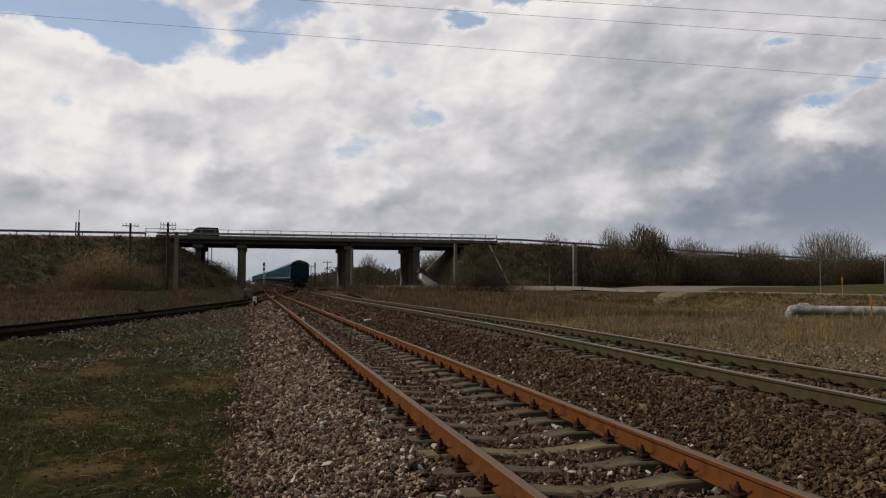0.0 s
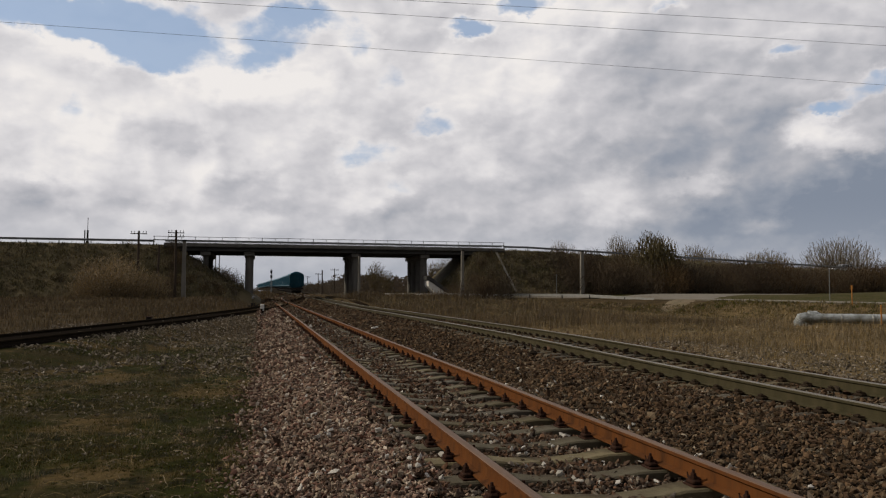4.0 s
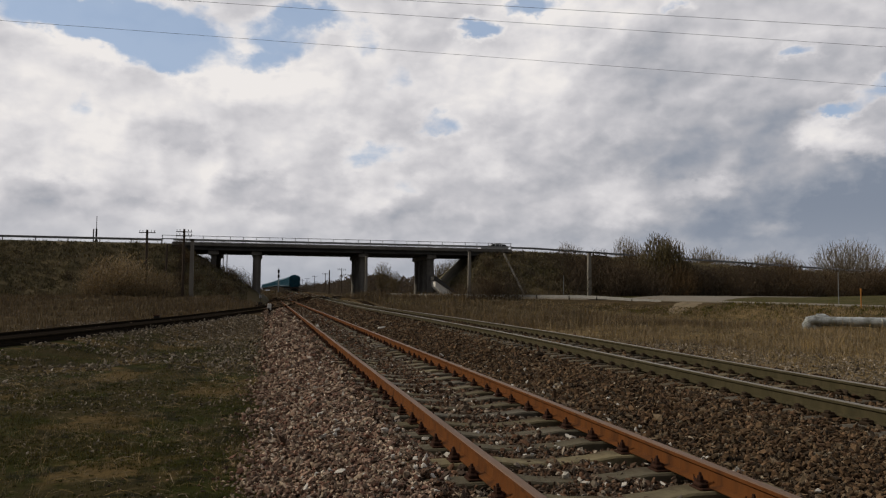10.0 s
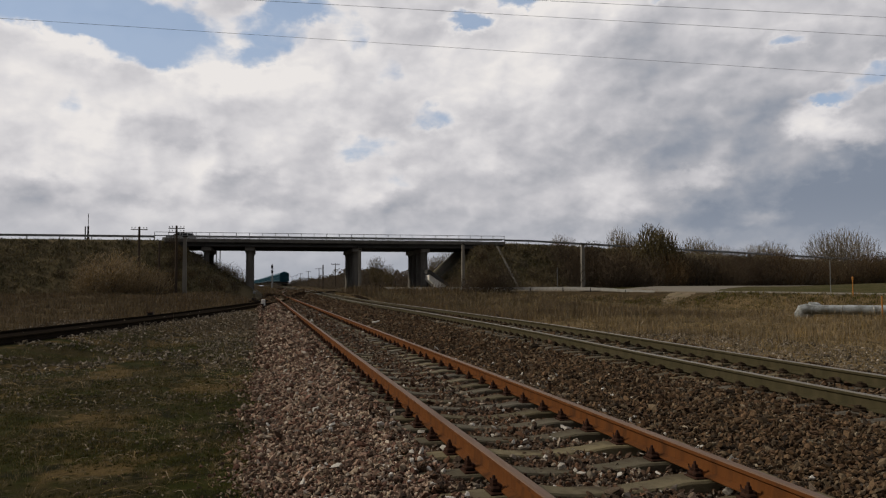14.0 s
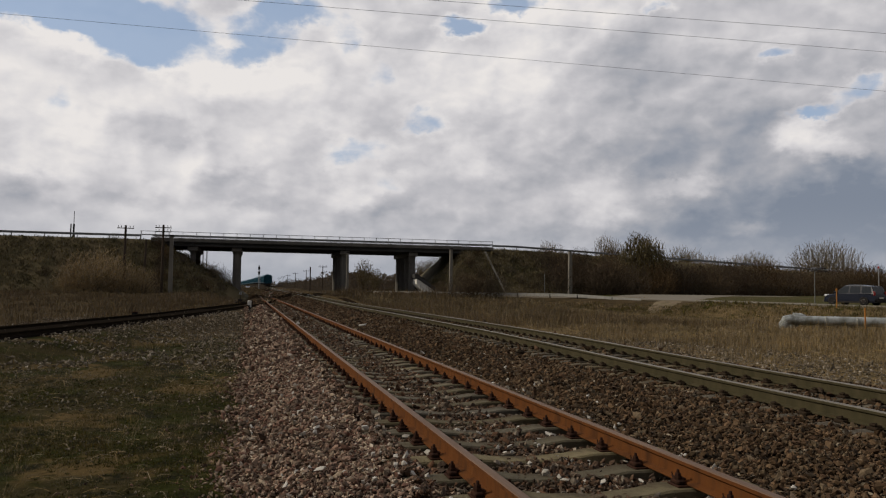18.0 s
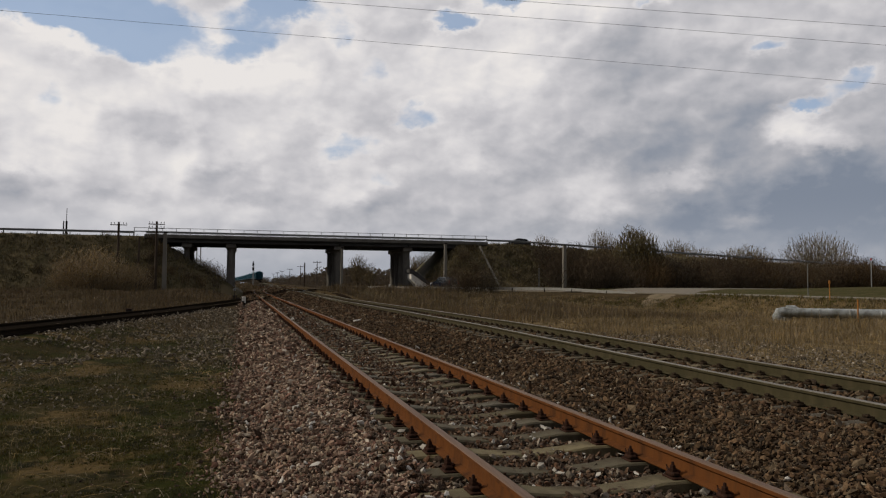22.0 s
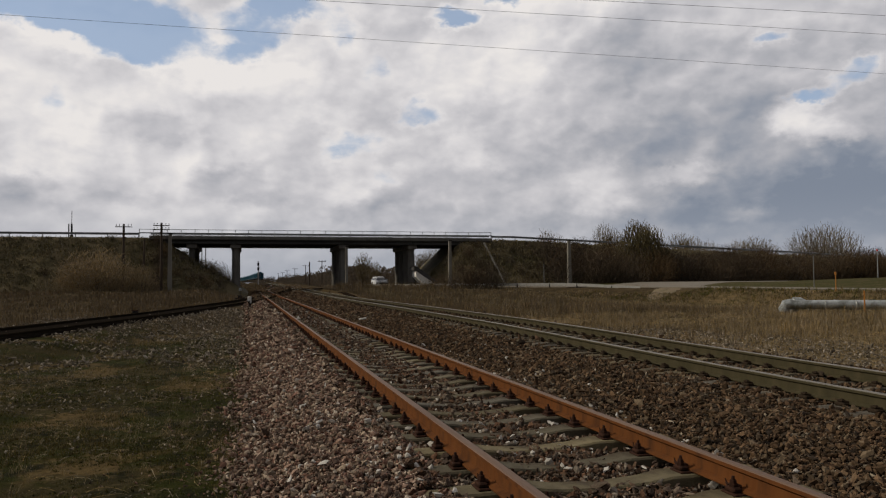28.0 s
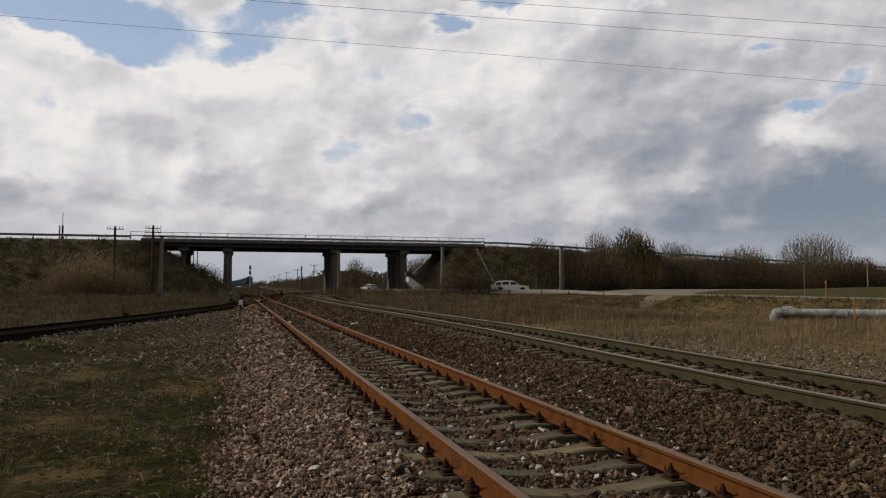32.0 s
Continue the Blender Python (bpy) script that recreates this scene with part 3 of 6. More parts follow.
def ground_z(x, y):
    low = -0.62 + 0.05 * noise.noise((x * 0.35, y * 0.35, 0)) + 0.08 * noise.noise((x * 0.07, y * 0.07, 3))
    if x < 0:
        low += step(y, 30, 95) * step(-x, 0, 6) * 1.0 + rise(y)
        bed = -0.30 - 0.32 * step(-x, -1.0, 0.6)
        if y < 100:
            bed = max(bed, -0.19 + left_z(y) - 0.36 * step(abs(x - left_x(y)), 1.2, 3.2))
        return max(low, bed + rise(y))
    if x < 9.9:
        z = rise(y) - 0.30 - 0.32 * step(-x, -1.0, 0.6) + 0.012 * noise.noise((x * 2, y * 2, 1))
        return max(z, -0.22 - 0.4 * step(abs(x - left_x(y)), 1.3, 3.4)) if 60 < y < 80 and x < 0.6 else z
    bed = rise(y) - 0.30 - 0.55 * step(x, 9.9, 11.8)
    low += rise(y) - 0.12 + 1.2 * step(y, 52, 96)
    if y < 190 and x < 90:
        g = road_gap(x, y)
        p = min(ROAD_LINE, key=lambda p: (p.x - x) ** 2 + (p.y - y) ** 2)
        if x > p.x:
            low = road_z(y) + rise(y) - 0.10 + (0.95 - 0.5 * step(y, 62, 80)) * step(g, 5, 24)
        else:
            low += (road_z(y) + rise(y) - 0.08 - low) * (1 - step(g, 3.8, 10.0))
    elif x > 44:
        low = 1.15 + rise(y)
    return max(low, bed)


def spread(edges, steps):
    out = []
    for (a, b), s in zip(zip(edges, edges[1:]), steps):
        k = max(1, round((b - a) / s))
        out += [a + (b - a) * i / k for i in range(k)]
    return out + [edges[-1]]


def build_ground():
    xs = spread([-3000, -600, -120, -40, -12, -2, 12, 30, 60, 96, 140, 600, 3000], [800, 120, 10, 2.5, 0.6, 0.35, 1.2, 1.5, 2.4, 9, 110, 800])
    ys = spread([-600, -60, -6, 3, 16, 45, 110, 190, 400, 900, 4500], [200, 12, 1.5, 0.35, 0.8, 1.6, 4, 20, 100, 900])
    v = np.array([(x, y, ground_z(x, y)) for y in ys for x in xs])
    n = len(xs)
    i, j = np.meshgrid(np.arange(len(ys) - 1), np.arange(n - 1), indexing="ij")
    a = (i * n + j).ravel()
    f = np.stack((a, a + 1, a + n + 1, a + n), 1)
    me = arrays_mesh("ground", v, f, turf_material())
    me.polygons.foreach_set("use_smooth", [True] * len(f))
    return tagged(new("ground", me), "flat land of dry brown and mossy green turf", "ground", kind="structure")


def build_ballast():
    """The stone bed under the two straight tracks, with uneven edges."""
    ys = spread([-30, -6, 3, 20, 60, 220, 700], [3, 1.5, 0.3, 0.8, 3, 20])
    ks = 46
    v = []
    for y in ys:
        left = 0.12 + 0.2 * noise.noise((y * 0.7, 5, 0)) + 0.2 * noise.noise((y * 2.3, 9, 0))
        right = 11.2 + 0.4 * noise.noise((y * 0.5, 15, 0)) + 0.25 * noise.noise((y * 2.1, 3, 0))
        if y > 95:
            left += (y - 95) * 0.012
        for k in range(ks):
            x = left + (right - left) * k / (ks - 1)
            z = -0.285 - 0.34 * step(-x, -1.0, 0.6) - 0.36 * step(x, 9.9, 11.8)
            low = rise(y) if y < 245 else main_z(y)
            z += low + max(0.0, main_z(y) - 0.12 - low) * step(x, main_x(y) - 3.2, main_x(y) - 1.6)
            z += 0.012 * step(1.5 - abs(x - 2.505), 0, 0.3)
            mid = 0.06 * math.exp(-((x - 5.3) / 0.8) ** 2)
            z += mid + 0.09 * step(x, 5.6, 6.6) * (1 - step(x, 9.6, 10.8)) * (0.45 + 0.75 * step(y, 8, 40)) + 0.016 * noise.noise((x * 3.1, y * 3.1, 2)) + (0.004 if 0 < k < ks - 1 else -0.03)
            v.append((x, y, max(z, ground_z(x, y) + 0.006) if 0 < k < ks - 1 else z))
    i, j = np.meshgrid(np.arange(len(ys) - 1), np.arange(ks - 1), indexing="ij")
    a = (i * ks + j).ravel()
    # the bed's colour carries the dark of the gaps between the stones
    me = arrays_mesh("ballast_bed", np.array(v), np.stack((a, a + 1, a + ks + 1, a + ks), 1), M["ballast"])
    tagged(new("ballast_bed", me), "reddish-brown crushed stone bed under the tracks, darkened for the shade between stones", "ballast", kind="structure")


# ---------------------------------------------------------------- tracks
RAIL_PROFILE = [(-0.075, 0), (0.075, 0), (0.075, 0.012), (0.014, 0.032), (0.010, 0.120), (0.036, 0.140), (0.037, 0.170), (0.028, 0.180), (-0.028, 0.180), (-0.037, 0.170), (-0.036, 0.140), (-0.010, 0.120), (-0.014, 0.032), (-0.075, 0.012)]


def rail_geo(path, side, tall=0.18):
    """One rail along a path, with its running surface as a second material."""
    g = Geo()
    rings = []
    for i, p in enumerate(path):
        d = (path[min(i + 1, len(path) - 1)] - path[max(i - 1, 0)]).normalized()
        s = Vector((d.y, -d.x, 0))
        c = p + s * side * 0.798
        rings.append([(c.x + s.x * u, c.y + s.y * u, c.z + (w / 0.18 - 1) * tall) for u, w in RAIL_PROFILE])
    g.loft(rings)
    n = len(RAIL_PROFILE)
    for i in range(len(path) - 1):
        for j in (6, 7, 8):
            g.mi[i * n + j] = 1
    return g


def sleeper_geo():
    """A concrete sleeper along x: high at the rail seats, sunk in the middle, with sloped sides."""
    rings = []
    for x, h, w in ((-1.35, -0.250, 0.11), (-1.33, -0.215, 0.125), (-1.14, -0.200, 0.13), (-0.55, -0.196, 0.13), (-0.35, -0.224, 0.115), (0, -0.240, 0.11), (0.35, -0.224, 0.115), (0.55, -0.196, 0.13), (1.14, -0.200, 0.13), (1.33, -0.215, 0.125), (1.35, -0.250, 0.11)):
        rings.append([(x, -w - 0.02, -0.40), (x, w + 0.02, -0.40), (x, w, h - 0.015), (x, w - 0.015, h), (x, -w + 0.015, h), (x, -w, h - 0.015)])
    return Geo().loft(rings)


def fastening_geo():
    """The rail's base plate with a clamp and an upright bolt on either side."""
    g = Geo()
    g.box(-0.165, -0.08, -0.200, 0.165, 0.08, -0.182, 0.006)
    for s in (-1, 1):
        x = s * 0.118
        g.box(x - 0.036, -0.055, -0.182, x + 0.036, 0.055, -0.148, 0.010)
        g.box(x - 0.026 - s * 0.03, -0.028, -0.160, x + 0.026 - s * 0.03, 0.028, -0.138, 0.008)
        g.tube([(x, 0, -0.15), (x, 0, -0.128), (x, 0, -0.127), (x, 0, -0.104), (x, 0, -0.103), (x, 0, -0.078)], [0.032, 0.032, 0.026, 0.023, 0.014, 0.011], 6)
        g.tube([(x, 0.05, -0.152), (x, 0.075, -0.140), (x, 0.085, -0.115)], [0.012, 0.010, 0.006], 5)
    return g


def low_clip_geo():
    """A flat spring clamp on either side of the rail's foot."""
    g = Geo().box(-0.16, -0.07, -0.204, 0.16, 0.07, -0.186, 0.004)
    for s in (-1, 1):
        g.box(s * 0.12 - 0.055, -0.075, -0.20, s * 0.12 + 0.055, 0.075, -0.155, 0.012)
        g.tube([(s * 0.085, -0.06, -0.150), (s * 0.15, -0.03, -0.135), (s * 0.15, 0.03, -0.135), (s * 0.085, 0.06, -0.150)], 0.014, 6)
        g.tube([(s * 0.125, 0, -0.16), (s * 0.125, 0, -0.118)], [0.030, 0.026], 6)
    return g


def build_track(fx, y0, y1, near, label, rail_mat, head_mat, sleeper_mat, step_y=0.543, angle=None, far_to=None, fz=lambda y: 0.0, clip=None, drop=0.0, tall=0.18):
    """A track with its rails, sleepers and fastenings; sleepers past `near` are joined."""
    t = thing("railway_track", label, "railway track")
    end = far_to or y1
    ys = spread([y0, min(140, end), end], [1.5 if angle is None else 1.0, 12]) if end > 140 else spread([y0, end], [1.2])
    path = [Vector((fx(y), y, fz(y))) for y in ys]
    for s in (-1, 1):
        part("rail", rail_geo(path, s, tall), [rail_mat, head_mat], t)
    sl = sleeper_geo().mesh("sleeper", sleeper_mat)
    fa = (clip or fastening_geo()).mesh("fastening", M["dark_clip" if clip else "clip"])
    rest = Geo()
    y, n = y0 + 0.2, 0
    rnd = random.Random(4)
    while y < y1:
        a = math.atan2(fx(y + 0.5) - fx(y - 0.5), 1.0)
        m = pose(fx(y) + rnd.uniform(-0.02, 0.02), y + rnd.uniform(-0.025, 0.025), fz(y) - drop + rnd.uniform(-0.008, 0.002), 0, 0, -math.degrees(a) + rnd.uniform(-0.6, 0.6))
        if y < near:
            ob = part("sleeper", sl, None, t, at=m)
            for s in (-1, 1):
                part("fastening", fa, None, ob, at=pose(s * 0.798, 0, 0))
        else:
            x = fx(y)
            rest.box(x - 1.35, y - 0.12, fz(y) - drop - 0.40, x + 1.35, y + 0.12, fz(y) - drop - 0.200)
        y += step_y
    if rest.v:
        tagged(part("far_sleepers", rest, sleeper_mat, t), kind="stuff")
    return t


# ---------------------------------------------------------------- banks, bridge and roads
BANK_Y0, BANK_Y1 = 109.0, 121.0
BANK_LEFT, BANK_RIGHT = -12.6, 32.2
DECK_Z = 7.93


def crest(x):
    return DECK_Z - 0.12 - max(0.0, x - 40) * 0.043


def bank_z(x, y, right):
    along = (BANK_RIGHT - x) if right else (x - BANK_LEFT)
    d = 1.3 * math.hypot(max(0.0, along) / (1.0 if right else 1.6), max(0.0, BANK_Y0 - y, y - BANK_Y1) / 1.3)
    rough = 0.55 * noise.noise((x * 0.22, y * 0.22, 7)) + 0.30 * noise.noise((x * 0.8, y * 0.8, 2))
    dip = 0.30 if BANK_Y0 + 1 < y < BANK_Y1 - 1 and d < 0.1 else 0.0
    if right:
        dip += 1.6 * step(29.5 - x, 0, 2) * step(107.5 - y, 0, 2)
    return crest(x) - dip - d / 1.30 + rough * step(d, 0.3, 3)


def build_bank(right):
    xs = spread([20, 50, 110, 260, 800], [0.8, 1.6, 12, 90]) if right else spread([-800, -200, -80, -40, 0], [100, 12, 2, 0.8])
    ys = spread([92, BANK_Y0, BANK_Y1, 138], [0.8, 3, 1.6])
    v = [(x, y, max(bank_z(x, y, right), -1.2)) for y in ys for x in xs]
    n = len(xs)
    i, j = np.meshgrid(np.arange(len(ys) - 1), np.arange(n - 1), indexing="ij")
    a = (i * n + j).ravel()
    me = arrays_mesh("embankment", np.array(v), np.stack((a, a + 1, a + n + 1, a + n), 1), M["bank"])
    me.polygons.foreach_set("use_smooth", [True] * len(me.polygons))
    tagged(new("embankment_right" if right else "embankment_left", me), "road embankment overgrown with brown turf", "embankment", kind="structure")


def ribbon(name, line, half, z, mat, label, thick=0.25, category="road"):
    g = Geo()
    rings = []
    for i, p in enumerate(line):
        d = (line[min(i + 1, len(line) - 1)] - line[max(i - 1, 0)]).normalized()
        s = Vector((d.y, -d.x, 0))
        zz = z(p) if callable(z) else z
        a, b = p - s * half, p + s * half
        rings.append([(a.x, a.y, zz - thick), (b.x, b.y, zz - thick), (b.x, b.y, zz), (p.x, p.y, zz + 0.05), (a.x, a.y, zz)])
    g.loft(rings)
    structure(name, g, mat, label, category)


def guard_rail(label, pts, height=0.75, gap=4.0, mat="beam"):
    """A wave-shaped steel barrier on posts along points on the ground."""
    t = thing("guard_rail", label, "guard rail")
    prof = [(0, 0), (0.05, 0.05), (0.05, 0.10), (0.0, 0.155), (0.05, 0.21), (0.05, 0.26), (0, 0.31), (-0.012, 0.31), (-0.012, 0)]
    rings = []
    for i, p in enumerate(pts):
        d = (pts[min(i + 1, len(pts) - 1)] - pts[max(i - 1, 0)])
        s = Vector((d.y, -d.x, 0)).normalized()
        rings.append([(p.x + s.x * u, p.y + s.y * u, p.z + height - 0.31 + w) for u, w in prof])
    part("beam", Geo().loft(rings), M[mat], t)
    post = Geo().box(-0.06, -0.05, -0.5, 0.06, 0.05, height - 0.06, 0.01).mesh("post", M["black" if mat != "beam" else mat])
    run = 0.0
    for a, b in zip(pts, pts[1:]):
        run += (b - a).length
        if run >= gap:
            run = 0.0
            part("post", post, None, t, at=Matrix.Translation(b))
    return t


def build_bridge():
    t = thing("road_bridge", "grey concrete girder road bridge over the railway on column piers", "bridge")
    x0, x1, y0, y1, zb = -13.2, 36.5, 108.6, 121.4, 7.02
    # deck, footways and girders wear the concrete whose colour includes their shade
    deck = Geo()
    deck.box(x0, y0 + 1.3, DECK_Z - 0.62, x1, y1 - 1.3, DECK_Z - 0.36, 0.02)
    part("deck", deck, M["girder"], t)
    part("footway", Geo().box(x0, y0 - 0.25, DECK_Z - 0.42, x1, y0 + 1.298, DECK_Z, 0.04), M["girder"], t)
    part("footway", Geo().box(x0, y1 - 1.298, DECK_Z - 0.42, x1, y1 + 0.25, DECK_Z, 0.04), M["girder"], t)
    part("kerb_beam", Geo().box(x0, y0 - 0.32, DECK_Z - 0.30, x1, y0 - 0.252, DECK_Z + 0.16, 0.02), M["concrete"], t)
    piers = ((-13.0, 4), (-7.7, 2), (-1.75, 4), (13.6, 4), (24.0, 4), (32.6, 4))
    for (a, _), (b, _) in zip(piers, piers[1:]):
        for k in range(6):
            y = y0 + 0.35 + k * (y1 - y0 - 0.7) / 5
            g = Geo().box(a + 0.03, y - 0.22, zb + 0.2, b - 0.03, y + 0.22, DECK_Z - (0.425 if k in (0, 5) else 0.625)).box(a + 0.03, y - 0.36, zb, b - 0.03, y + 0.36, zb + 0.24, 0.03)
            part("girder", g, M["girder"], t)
    for x, cols in piers:
        pier = part("pier_cap", Geo().box(x - 0.72, y0 + 0.3, zb - 0.62, x + 0.72, y1 - 0.3, zb - 0.004, 0.09), M["concrete"], t)
        for k in range(cols):
            y = y0 + 1.4 + k * (y1 - y0 - 2.8) / (cols - 1)
            g = Geo().tube([(x, y, -1.2), (x, y, zb - 1.0), (x, y, zb - 0.6)], [0.56, 0.52, 0.60] if cols > 2 else [0.4, 0.38, 0.5], 12)
            part("column", g, M["concrete"], pier, smooth=False)
    # the abutment wall
    part("abutment", Geo().box(33.3, y0 + 0.2, 2.0, 36.4, y1, zb - 0.01, 0.06), M["concrete"], t)
    # the railing at either edge
    for y in (y0 - 0.12, y1 + 0.12):
        rail = part("railing", Geo().box(x0 - 1.4, y - 0.03, DECK_Z + 1.01, x1, y + 0.03, DECK_Z + 1.08, 0.01), M["steel"], t)
        part("lower_rail", Geo().box(x0 - 1.4, y - 0.03, DECK_Z + 0.48, x1, y + 0.03, DECK_Z + 0.62, 0.012), M["beam"], rail)
        pm = Geo().box(-0.04, -0.04, 0, 0.04, 0.04, 1.08).mesh("baluster", M["steel"])
        for k in range(29):
            part("baluster", pm, None, rail, at=pose(x0 - 1.3 + k * 1.817, y, DECK_Z))
    # the barriers beside the carriageway
    for y in (y0 + 1.15, y1 - 1.15):
        br = part("barrier", Geo().box(x0, y - 0.03, DECK_Z + 0.40, x1, y + 0.03, DECK_Z + 0.70, 0.012), M["steel"], t)
        pm = Geo().box(-0.05, -0.05, 0, 0.05, 0.05, 0.66).mesh("barrier_post", M["steel"])
        for k in range(17):
            part("barrier_post", pm, None, br, at=pose(x0 + 0.8 + k * 3.0, y, DECK_Z))


def build_apron(line):
    """The side road as a thin sheet that follows the land, with ragged edges."""
    rings = []
    for i, p in enumerate(line):
        d = (line[min(i + 1, len(line) - 1)] - line[max(i - 1, 0)]).normalized()
        s = Vector((d.y, -d.x, 0))
        ring = []
        for k in range(13):
            u = (k / 6 - 1) * (7.4 + 0.6 * noise.noise((p.x * 0.3, p.y * 0.3, 0 if k < 6 else 5)))
            q = p + s * u
            ring.append((q.x, q.y, ground_z(q.x, q.y) + (0.09 if 0 < k < 12 else -0.08)))
        rings.append(ring)
    structure("road_side", Geo().loft(rings, caps=False, closed=False), M["asphalt"], "pale worn asphalt side road that climbs from the junction", "road")


def build_land():
    build_ground()
    build_ballast()
    build_bank(False)
    build_bank(True)
    line = [Vector((x, 115, 0)) for x in spread([-800, -15, 36, 300, 800], [60, 8, 12, 80])]
    ribbon("road_upper", line, 4.0, lambda p: crest(p.x) - 0.19, M["asphalt"], "grey asphalt road along the embankment and over the bridge")
    ribbon("road_lower", [Vector((p.x, p.y, 0)) for p in ROAD_LINE], 3.3, lambda p: road_z(p.y) + rise(p.y), M["asphalt"], "pale worn asphalt road that passes under the bridge")
    apron = [Vector((39.5, 72, 0)), Vector((45.5, 79, 0)), Vector((53, 86, 0)), Vector((62, 92, 0)), Vector((76, 97.5, 0))]
    build_apron(spline(apron))
    build_bridge()
    for y in (BANK_Y0 + 0.5, BANK_Y1 - 0.5):
        guard_rail("dark steel guard rail along the embankment's crest", [Vector((x, y, crest(x))) for x in spread([-260, -14.7], [4])])
        guard_rail("dark steel guard rail along the embankment's crest", [Vector((x, y, crest(x))) for x in spread([36.7, 230], [4])])
    # the barrier beside the lower road sinks into the verge where it begins
    pts = []
    for p, q in zip(ROAD_LINE, ROAD_LINE[1:]):
        if 67 < p.y < 124:
            d = (q - p).normalized()
            pts.append(Vector((p.x - d.y * 4.1, p.y + d.x * 4.1, road_z(p.y) + rise(p.y) - 0.24 - 0.40 * (1 - step(p.y, 66, 80)))))
    guard_rail("pale grey steel guard rail beside the lower road", pts, 0.66, 3.5, "bright_steel")


build_land()
build_track(side_x, -24.427, 200, 70, "rusty railway track on concrete sleepers in brown ballast", M["rust"], M["rust_top"], M["sleeper"], step_y=0.6228, far_to=212, fz=side_z, drop=-0.026, tall=0.154)
build_track(main_x, -23.373, 260, 78, "main railway track with worn rail heads on concrete sleepers", M["main_rail"], M["main_top"], M["old_sleeper"], far_to=1500, fz=main_z, clip=low_clip_geo())
build_track(left_x, -10.0, 97, -30, "dark oiled railway track that curves in at the junction", M["dark_rail"], M["dark_rail"], M["wood"], angle=1, drop=0.14, fz=left_z)


def cinder_bed():
    """Dark oily cinders between and beside the rails of the bending track."""
    rings = []
    for p, q in zip(LEFT[4:], LEFT[5:]):
        if p.y > 46:
            break
        d = (q - p).normalized()
        s = Vector((d.y, -d.x))
        wob = 0.10 * noise.noise((p.y * 0.8, 4, 0))
        rings.append([(p.x + s.x * u, p.y + s.y * u, z + left_z(p.y)) for u, z in ((-1.35 + wob, -0.36), (-1.1, -0.10), (0, -0.07), (0.72, -0.08), (0.90, -0.14), (0.98 + wob * 0.5, -0.50))])
    structure("cinder_bed", Geo().loft(rings, caps=False, closed=False), M["cinder"], "dark oily cinder bed of the curving track", "track bed")


cinder_bed()


def sand_patch():
    """A bare sandy track that runs down from the road's edge."""
    cx, cy = 38.3, 62.6
    v = [(cx, cy, ground_z(cx, cy) + 0.04)]
    f = []
    n = 26
    for ring in (0.5, 1.0):
        for k in range(n):
            a = 2 * math.pi * k / n
            r = ring * (1 + 0.3 * noise.noise((math.cos(a) * 2, math.sin(a) * 2, 4)))
            x, y = cx + 3.3 * r * math.cos(a) - 0.9 * r * math.sin(a), cy + 2.9 * r * math.cos(a) + 1.2 * r * math.sin(a)
            v.append((x, y, ground_z(x, y) + (0.05 if ring < 1 else -0.03)))
    f += [(0, 1 + k, 1 + (k + 1) % n) for k in range(n)]
    f += [(1 + k, 1 + n + k, 1 + n + (k + 1) % n, 1 + (k + 1) % n) for k in range(n)]
    structure("sand_patch", Geo().add(v, f), M["sand"], "bare pale sandy track on the road's bank", "sand")


sand_patch()


# ---------------------------------------------------------------- stones and grass
def rock_shapes(rnd, n=8, small=False):
    # a ring of five corners, three on top and one below
    v = [(0.52 * math.cos(k * 1.257), 0.52 * math.sin(k * 1.257), -0.08) for k in range(5)] + [(0.30 * math.cos(k * 2.094 + 0.3), 0.30 * math.sin(k * 2.094 + 0.3), 0.40) for k in range(3)] + [(0, 0, -0.42)]
    v = np.array(v)
    f = np.array(((5, 6, 7), (0, 1, 5), (1, 6, 5), (1, 2, 6), (2, 3, 6), (3, 7, 6), (3, 4, 7), (4, 5, 7), (4, 0, 5), (1, 0, 8), (2, 1, 8), (3, 2, 8), (4, 3, 8), (0, 4, 8)))
    if small:
        v = np.array(((1, 0, 0), (-1, 0, 0), (0, 1, 0), (0, -1, 0), (0, 0, 1), (0, 0, -1))) * 0.5
        f = np.array(((0, 2, 4), (2, 1, 4), (1, 3, 4), (3, 0, 4), (2, 0, 5), (1, 2, 5), (3, 1, 5), (0, 3, 5)))
    return [(v * rnd.uniform(0.5, 1.4, v.shape) + rnd.normal(0, 0.07, v.shape)) * (1.42, 0.92, 0.84) * rnd.uniform(0.68, 1.32, 3) for _ in range(n)], f


